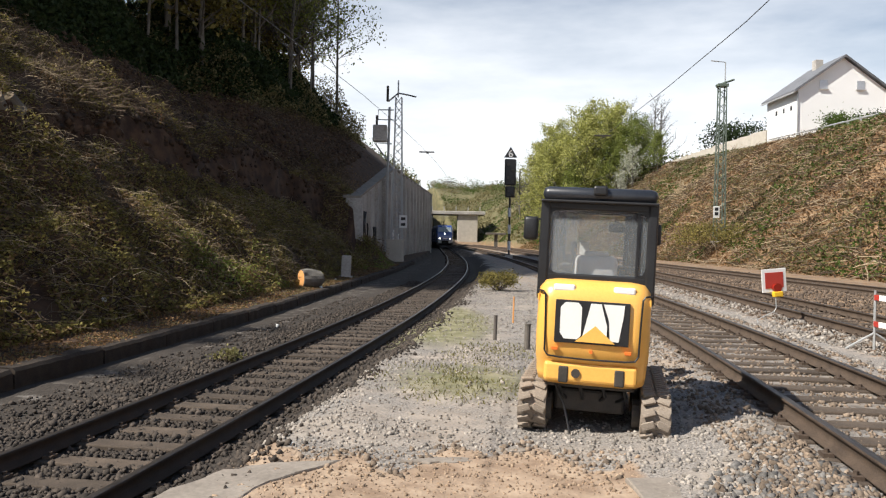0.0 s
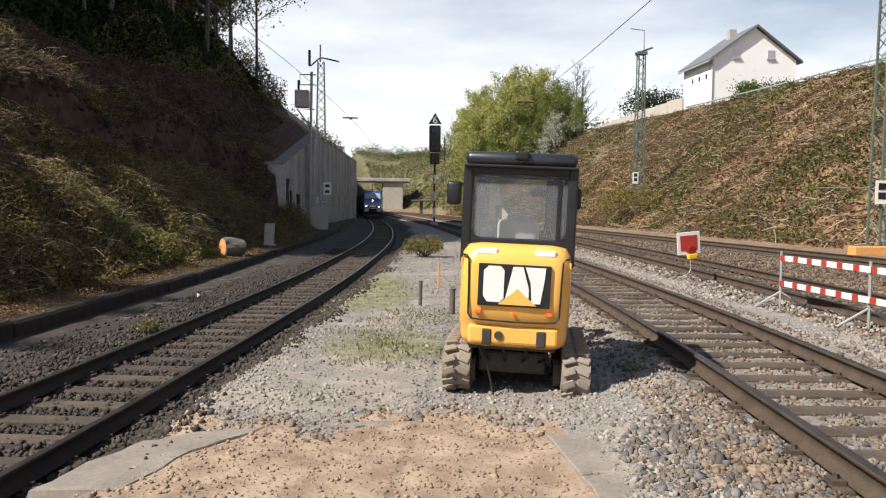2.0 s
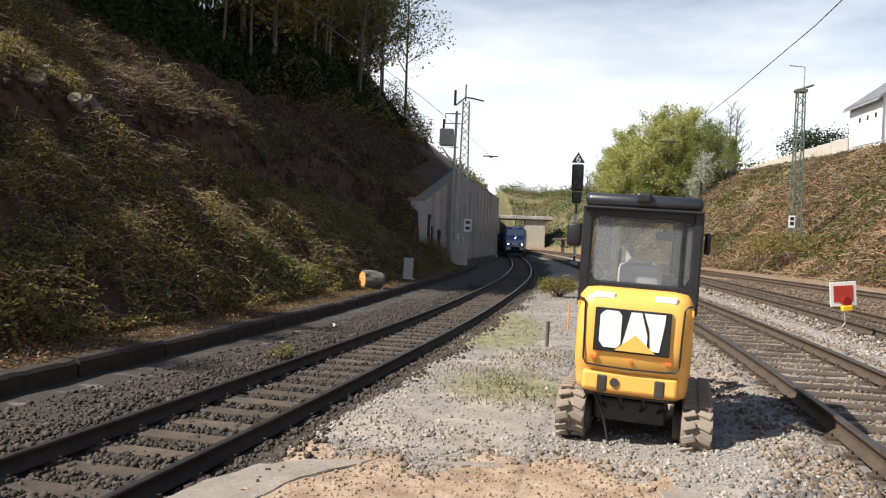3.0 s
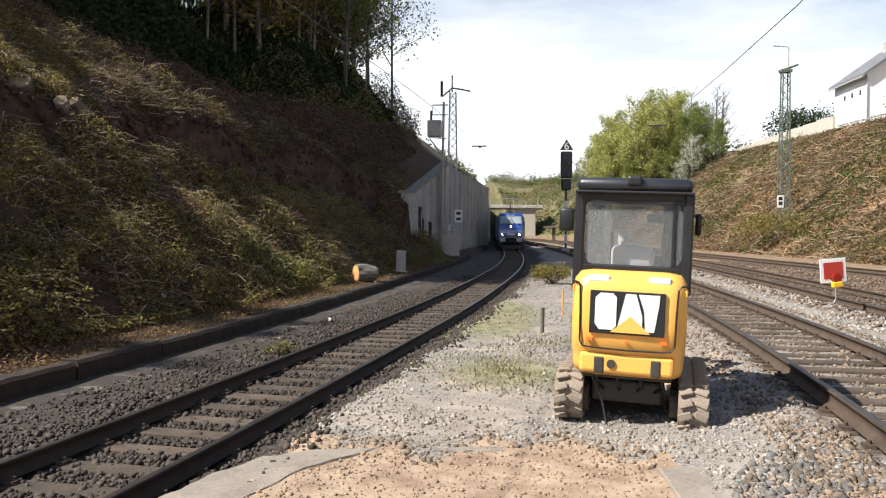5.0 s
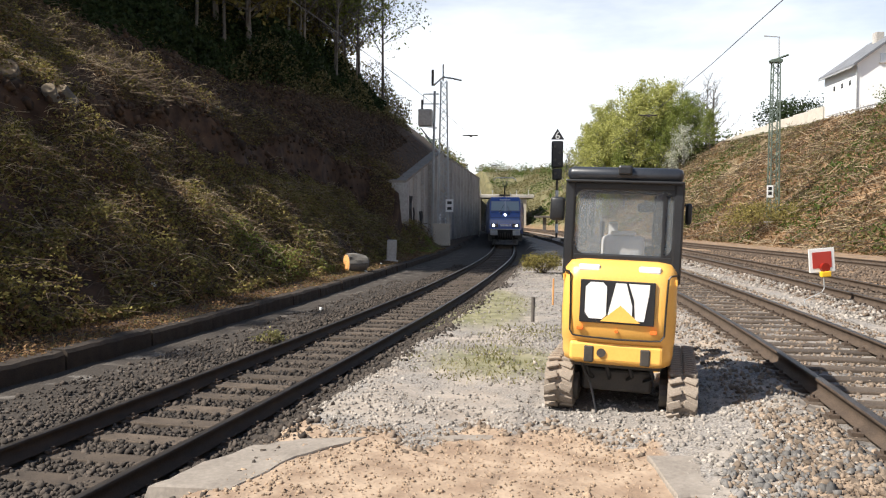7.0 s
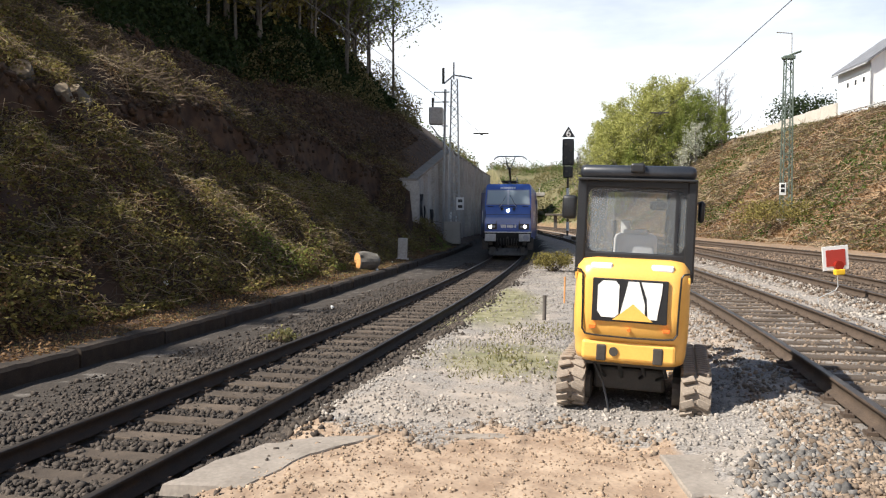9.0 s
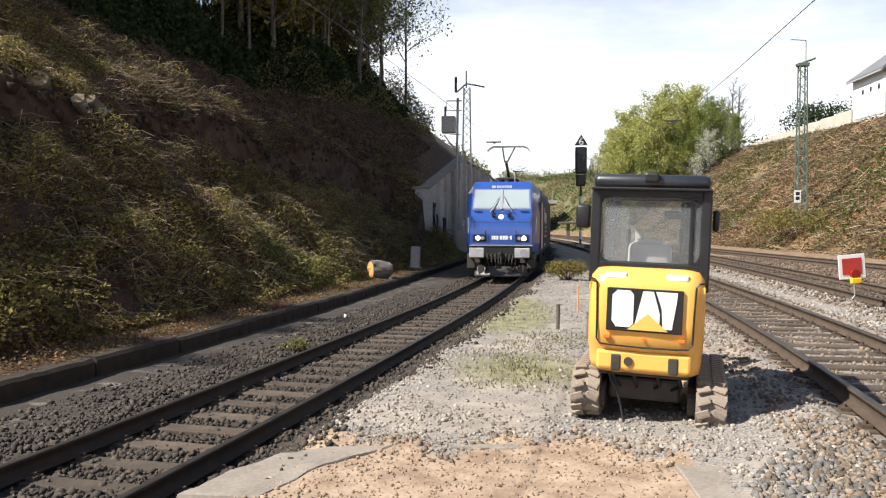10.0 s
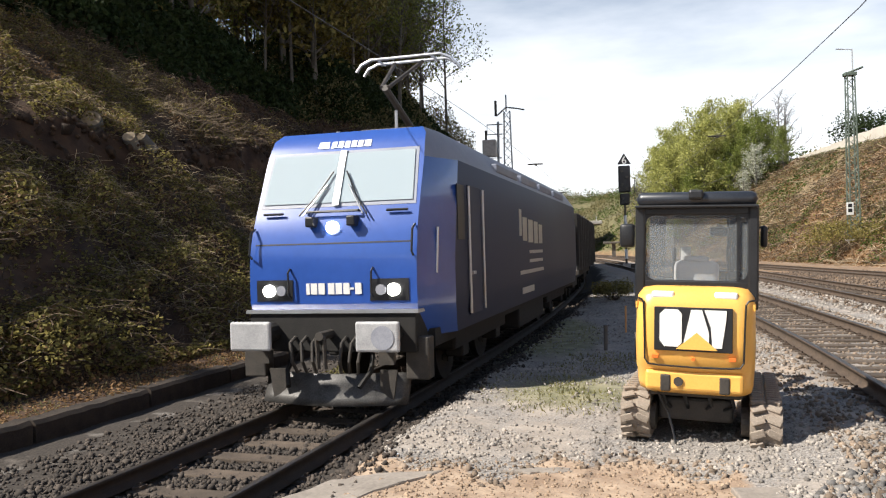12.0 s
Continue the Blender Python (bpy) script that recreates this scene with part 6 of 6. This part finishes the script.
# low bushes at the edge of the wood
ey = 44 + 26 * rs_.uniform(0, 1, 26000)
ex_ = np.interp(ey, np.linspace(44, 70, 40), [bank_x(y, 10.0) for y in np.linspace(44, 70, 40)]) - rs_.uniform(-0.5, 3.5, 26000)
ez = ground_z(ex_, ey) + rs_.uniform(0, 1, 26000) ** 1.3 * np.clip(1.7 + 1.5 * lumps(ex_, ey, 0.9, 75), 0.2, 4)
cover_leaves("edge_bushes", "olive and green bushes at the edge of the wood", "bushes", np.stack([ex_, ey, ez], 1), 0.17, "leaf_olive", 18, 0.0)

# leafy mass between the trunks
wy = 34 + 40 * rs_.uniform(0, 1, 140000)
wx0 = np.interp(wy, np.linspace(34, 74, 60), [bank_x(y, 11.8) for y in np.linspace(34, 74, 60)])
wx = wx0 - rs_.uniform(0.5, 12, 140000)
wz = ground_z(wx, wy) + rs_.uniform(0, 14, 140000)
clump = lumps(wx, wy, 0.9, 71) + lumps(wx + wz * 0.7, wz * 1.3, 0.8, 72) + 0.6 * lumps(wy, wz, 1.6, 73)
keep = clump > -0.1 + 1.3 * smooth(58, 68, wy)
wp = np.stack([wx, wy, wz], 1)[keep]
tone = lumps(wp[:, 0], wp[:, 2], 0.5, 74)
cover_leaves("wood_foliage", "dark ivy foliage between the trunks", "foliage", wp[tone < -0.1], 0.24, "leaf_ivy", 16, 0.0)
cover_leaves("young_foliage", "young green foliage between the trunks", "foliage", wp[tone >= -0.1], 0.22, "leaf_spring", 17, 0.0)


def on_right_bank(n, seed, y0, y1, h0, h1, patchy=-9.0, off=0, g1=16.5):
    rs = np.random.RandomState(seed)
    y = rs.uniform(y0, y1, n)
    x = X_FOOT(y) + rs.uniform(-0.3, g1, n)
    keep = lumps(x, y, 0.35, 80 + off) + 0.5 * lumps(x, y, 1.1, 81 + off) > patchy
    x, y = x[keep], y[keep]
    return np.stack([x, y, ground_z(x, y) + rs.uniform(h0, h1, len(x))], 1)


cover_leaves("dry_bank_litter", "brown dry litter on the cleared bank", "leaf litter", on_right_bank(90000, 11, 18, 120, 0.0, 0.22, -1.2), 0.18, "leaf_dry_pale", 11)
cover_leaves("bank_ivy", "green bramble patches on the cleared bank", "brambles", on_right_bank(52000, 12, 20, 110, 0.0, 0.5, 0.3, 5), 0.20, "leaf_green", 12)
cover_leaves("bank_scrub", "olive low scrub on the cleared bank", "scrub", on_right_bank(60000, 15, 40, 122, 0.0, 0.35, -0.25, 7), 0.2, "leaf_olive", 15)
stems("bank_twigs", "pale cut branches lying on the cleared bank", on_right_bank(4500, 13, 18, 110, 0.05, 0.35, -0.5, 3), 1.7, 0.03, "stem_pale", 13)
stems("bank_stems", "brown dead stems on the cleared bank", on_right_bank(11000, 14, 18, 110, 0.05, 0.4, -0.8, 4), 1.2, 0.024, "stem", 14)


# far wooded slopes closing the view
rs_ = np.random.RandomState(7)
fy = rs_.uniform(105, 235, 130000)
fx = rs_.uniform(-30, 42, 130000)
fz = ground_z(fx, fy)
ok = (fz > 1.0) & (np.abs(fx - X_MAIN(fy)) > 4) & ((lumps(fx, fy, 0.22, 90) > -0.45) | (fx > 12))
fx, fy, fz = fx[ok], fy[ok], fz[ok]
fh = np.clip(1.6 + 1.8 * lumps(fx, fy, 0.5, 91), 0.25, 4) * (0.4 + 0.6 * smooth(5, 12, fz))
far_pts = np.stack([fx, fy, fz + rs_.uniform(0, 1, len(fx)) * fh], 1)
pick = lumps(far_pts[:, 0], far_pts[:, 1], 0.4, 92)
cover_leaves("far_bushes", "green bushes on the far slopes", "bushes", far_pts[pick > 0.1], 0.34, "leaf_green", 8, 0.0)
cover_leaves("far_brush", "brown-olive scrub on the far slopes", "scrub", far_pts[pick <= 0.1], 0.34, "leaf_olive", 9, 0.0)


def bush(name, x, y, r, h, n, size, material, label, seed):
    b = tagged(new(name), label, "bush")
    rs = np.random.RandomState(seed)
    tb = Tubes(4)
    z = Zg(x, y)
    ends = []
    for k in range(40):
        a = rs.uniform(0, 6.28)
        e = np.array([x + math.cos(a) * r * rs.uniform(0.2, 1), y + math.sin(a) * r * rs.uniform(0.2, 1), z + h * rs.uniform(0.4, 1)])
        tb.add((x + rs.normal(0, r * 0.15), y + rs.normal(0, r * 0.15), z - 0.05), e, 0.012, 0.004)
        ends.append(e)
    o = new("branchwork", tb.mesh("branchwork", "stem"))
    o.parent = b
    ends = np.array(ends)
    c = ends[rs.randint(0, 40, n)] + rs.normal(0, 1, (n, 3)) * np.array([r * 0.22, r * 0.22, h * 0.15])
    c[:, 2] = np.maximum(c[:, 2], z + 0.02)
    v, f = leaf_quads(c, size, rs)
    o = new("foliage", np_mesh("foliage", v, f, material))
    o.parent = b


bush("bush", 1.9, 26.3, 0.62, 0.55, 2600, 0.06, "leaf_ivy", "low olive bush between the tracks", 1)
bush("weed", -3.7, 13.6, 0.3, 0.22, 260, 0.06, "grass", "small yellow-green weed beside the rail", 2)
bush("bush", 37.5, 74.0, 1.9, 2.2, 2500, 0.2, "leaf_green", "round shrub in front of the white house", 3)
bush("bush", 42.0, 77.0, 1.6, 2.4, 2200, 0.2, "leaf_evergreen", "dark shrub in front of the white house", 4)
bush("bush", 20.3, 58.5, 3.0, 1.7, 3600, 0.15, "leaf_ivy", "dark bramble bush at the mast foot", 5)
bush("bush", 36.5, 97.0, 4.0, 4.0, 4000, 0.3, "leaf_evergreen", "dark garden conifers behind the wall", 6)

# grass tufts on the gravel
rs_ = np.random.RandomState(15)
gp = []
for cx, cy, rx, ry, n in ((0.35, 10.3, 1.3, 1.6, 1700), (0.0, 17.0, 1.2, 3.2, 900), (0.9, 12.8, 1.0, 1.0, 900)):
    a, q = rs_.uniform(0, 6.28, n), rs_.uniform(0, 1, n) ** 0.7
    gp.append(np.stack([cx + np.cos(a) * q * rx, cy + np.sin(a) * q * ry], 1))
ky = rs_.uniform(7, 55, 16000)
gp.append(np.stack([X_KERB(ky) - rs_.uniform(0.1, 1.5, 16000), ky], 1))
gp = np.concatenate(gp)
gp = gp[lumps(gp[:, 0], gp[:, 1], 3.0, 95) > -0.5]
n = len(gp)
base = np.stack([gp[:, 0], gp[:, 1], ground_z(gp[:, 0], gp[:, 1]) - 0.01], 1)
side = rs_.normal(0, 1, (n, 3)) * np.array([0.008, 0.008, 0])
tip = base + np.stack([rs_.normal(0, 0.03, n), rs_.normal(0, 0.03, n), rs_.uniform(0.02, 0.075, n)], 1)
gvv = np.stack([base - side, base + side, tip], 1).reshape(-1, 3)
tagged(new("grass", np_mesh("grass", gvv, np.arange(3 * n).reshape(-1, 3), "grass")), "thin yellow-green grass on the gravel", "grass", kind="stuff")


# ---------- loose stones ----------
CUBE = np.array([[x, y, z] for x in (-1, 1) for y in (-1, 1) for z in (-1, 1)], float)
CUBE_F = np.array([[0, 1, 3, 2], [4, 6, 7, 5], [0, 4, 5, 1], [2, 3, 7, 6], [0, 2, 6, 4], [1, 5, 7, 3]])


def stones(name, label, x, y, size, material, seed, sink=0.3):
    rs = np.random.RandomState(seed)
    n = len(x)
    z = ground_z(x, y)
    s = size * np.clip(rs.lognormal(-0.08, 0.45, n), 0.35, 2.0)
    loc = CUBE[None] * (1 + rs.uniform(-0.55, 0.35, (n, 8, 3))) * 0.5
    loc = loc * s[:, None, None] * rs.uniform(0.5, 1.2, (n, 1, 3))
    q = rs.normal(0, 1, (n, 4))
    q /= np.linalg.norm(q, axis=1)[:, None]
    w, a, b, c = q.T
    R = np.stack([1 - 2 * (b * b + c * c), 2 * (a * b - c * w), 2 * (a * c + b * w), 2 * (a * b + c * w), 1 - 2 * (a * a + c * c), 2 * (b * c - a * w), 2 * (a * c - b * w), 2 * (b * c + a * w), 1 - 2 * (a * a + b * b)], 1).reshape(n, 3, 3)
    v = np.einsum("nij,nkj->nki", R, loc) + np.stack([x, y, z + s * (0.5 - sink)], 1)[:, None]
    f = (np.arange(n)[:, None, None] * 8 + CUBE_F[None]).reshape(-1, 4)
    tagged(new(name, np_mesh(name, v.reshape(-1, 3), f, material)), label, "stones", kind="stuff")


def clear_of_rails(x, y, line):
    d = np.abs(np.abs(x - line(y)) - 0.7535)
    return d > 0.11


def scatter(n, seed, y0, y1, o0, o1, line, power=1.6):
    rs = np.random.RandomState(seed)
    y = y0 + (y1 - y0) * rs.uniform(0, 1, n) ** power
    return line(y) + rs.uniform(o0, o1, n), y


x, y = scatter(50000, 1, 3.5, 38, -1.75, 2.2, X_MAIN, 1.9)
k = clear_of_rails(x, y, X_MAIN) & (np.random.RandomState(19).uniform(0, 1, len(x)) > smooth(1.1, 2.2, x - X_MAIN(y) + 0.3 * lumps(x, y, 1.2, 41))) & ((np.mod(y - 2 + 0.13, 0.63) > 0.27) | (np.abs(x - X_MAIN(y)) > 1.25) | (np.random.RandomState(9).uniform(0, 1, len(x)) < 0.30))
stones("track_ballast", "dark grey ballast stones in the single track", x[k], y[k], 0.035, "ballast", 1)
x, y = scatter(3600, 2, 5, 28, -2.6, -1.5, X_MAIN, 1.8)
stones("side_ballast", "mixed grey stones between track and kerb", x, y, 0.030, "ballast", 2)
rs_ = np.random.RandomState(3)
y = 3.6 + 26 * rs_.uniform(0, 1, 36000) ** 1.9
x = X_MAIN(y) + 1.2 + rs_.uniform(0, 1, 36000) * (X_A(y) - 1.1 - X_MAIN(y) - 1.2)
c = cover(x, y)
k = (c["sand"] < 0.5) & (rs_.uniform(0, 1, 36000) > c["grass"] * 0.8) & ((lumps(x, y, 1.5, 97) > 0.0) | (rs_.uniform(0, 1, 36000) < 0.4))
k &= rs_.uniform(0, 1, 36000) < smooth(1.1, 2.2, x - X_MAIN(y) + 0.3 * lumps(x, y, 1.2, 41))
half = (lumps(x, y, 0.9, 98) + (x - 1.5) * 0.5) > 0
stones("gravel", "pale grey gravel round the excavator", x[k & half], y[k & half], 0.023, "ballast_pale", 3, 0.42)
stones("gravel", "grey-brown gravel between the tracks", x[k & ~half], y[k & ~half], 0.021, "ballast_pale", 4, 0.42)
x, y = scatter(12000, 5, 3.6, 7, 2.6, 6.5, lambda q: 0 * q)
k = x < X_A(y) - 1.0
stones("coarse_gravel", "coarse grey-brown ballast by the dug ground", x[k], y[k], 0.026, "ballast_brown", 5)
x, y = scatter(17000, 6, 4, 36, -1.7, 1.8, X_A, 1.8)
k = clear_of_rails(x, y, X_A) & ((np.mod(y - 2 + 0.13, 0.63) > 0.30) | (np.abs(x - X_A(y)) > 1.3) | (np.random.RandomState(8).uniform(0, 1, len(x)) < 0.22))
stones("track_ballast", "brown dusty ballast between wooden sleepers", x[k], y[k], 0.028, "ballast_brown", 6)
x, y = scatter(8000, 7, 5, 40, 1.5, 2.9, X_A)
stones("gravel_strip", "pale fresh gravel strip between two tracks", x, y, 0.036, "ballast_pale", 7)
x, y = scatter(9000, 8, 8, 45, -1.6, 1.6, X_B)
k = clear_of_rails(x, y, X_B) & (np.mod(y - 6 + 0.13, 0.63) > 0.3)
stones("track_ballast", "brown dusty ballast in the outer track", x[k], y[k], 0.045, "ballast_rust", 8)
x, y = scatter(11000, 12, 9, 45, 1.6, 6.5, X_B, 1.3)
k = x < X_FOOT(y) - 0.3
stones("yard_ballast", "brown stones between the outer tracks", x[k], y[k], 0.05, "ballast_rust", 12)
# crumbled earth on the bare upper bank and below the cut ledge
rs_ = np.random.RandomState(31)
y = rs_.uniform(14, 60, 30000)
x = X_KERB(y) - rs_.uniform(4, 14, 30000)
hz = ground_z(x, y)
steep = ground_z(x - 0.28, y) - ground_z(x + 0.22, y) > 0.62
k = (steep | ((hz > 5.6) & (hz < 10.5) & (y > 27))) & (x < np.interp(y, [46, 104], [-6.2, -3.0]))
stones("earth_clods", "crumbled earth on the bare bank, darkened for shade", x[k], y[k], 0.13, "soil_clod", 32, 0.4)
# clods and grit on the dug ground
rs_ = np.random.RandomState(10)
x, y = rs_.uniform(-1.9, 1.6, 5000), rs_.uniform(3.2, 6.9, 5000)
stones("grit", "sandy clods on the dug ground", x, y, 0.014, "sand_lump", 11, 0.4)
rs_ = np.random.RandomState(21)
x = rs_.uniform(-1.3, 1.5, 300)
y = 6.72 + 0.22 * np.sin(x * 3.1) + 0.15 * np.sin(x * 7.7 + 1) + rs_.normal(0, 0.16, 300)
stones("clods", "crumbled dark earth along the broken edge", x, y, 0.028, "ballast_brown", 22, 0.45)
x, y = rs_.uniform(-1.9, 1.7, 700), rs_.uniform(3.4, 6.8, 700)
k = lumps(x, y, 2.0, 23) > -0.1
stones("clods", "sandy lumps over the dug ground", x[k], y[k], 0.026, "sand_lump", 24, 0.5)
a, q = rs_.uniform(0, 6.28, 2600), np.sqrt(rs_.uniform(0.08, 1, 2600))
x, y = 2.7 + 0.9 * q * np.cos(a), 5.0 + 1.25 * q * np.sin(a)
k = rs_.uniform(0, 1, 2600) < 0.5
stones("dug_stones", "dark grey stones heaped round a dug hole", x[k], y[k], 0.033, "ballast_grey", 25, 0.4)
stones("dug_stones", "earthy brown stones heaped round a dug hole", x[~k], y[~k], 0.026, "ballast_brown", 26, 0.4)
for k, (x, y, s) in enumerate(((-1.31, 6.93, 0.07), (-7.0, 16.2, 0.16), (-3.9, 18.6, 0.12), (4.04, 11.5, 0.1), (-4.4, 28.5, 0.14), (-4.5, 33, 0.15))):
    stones("white_stone", "single white stone or litter on the ground", np.array([x]), np.array([y]), s, "white", 30 + k)


# ---------- sleepers ----------
for tr, line, z, near, far in TRACKS:
    lay_sleepers(tr, line, z, near, far)

motions()
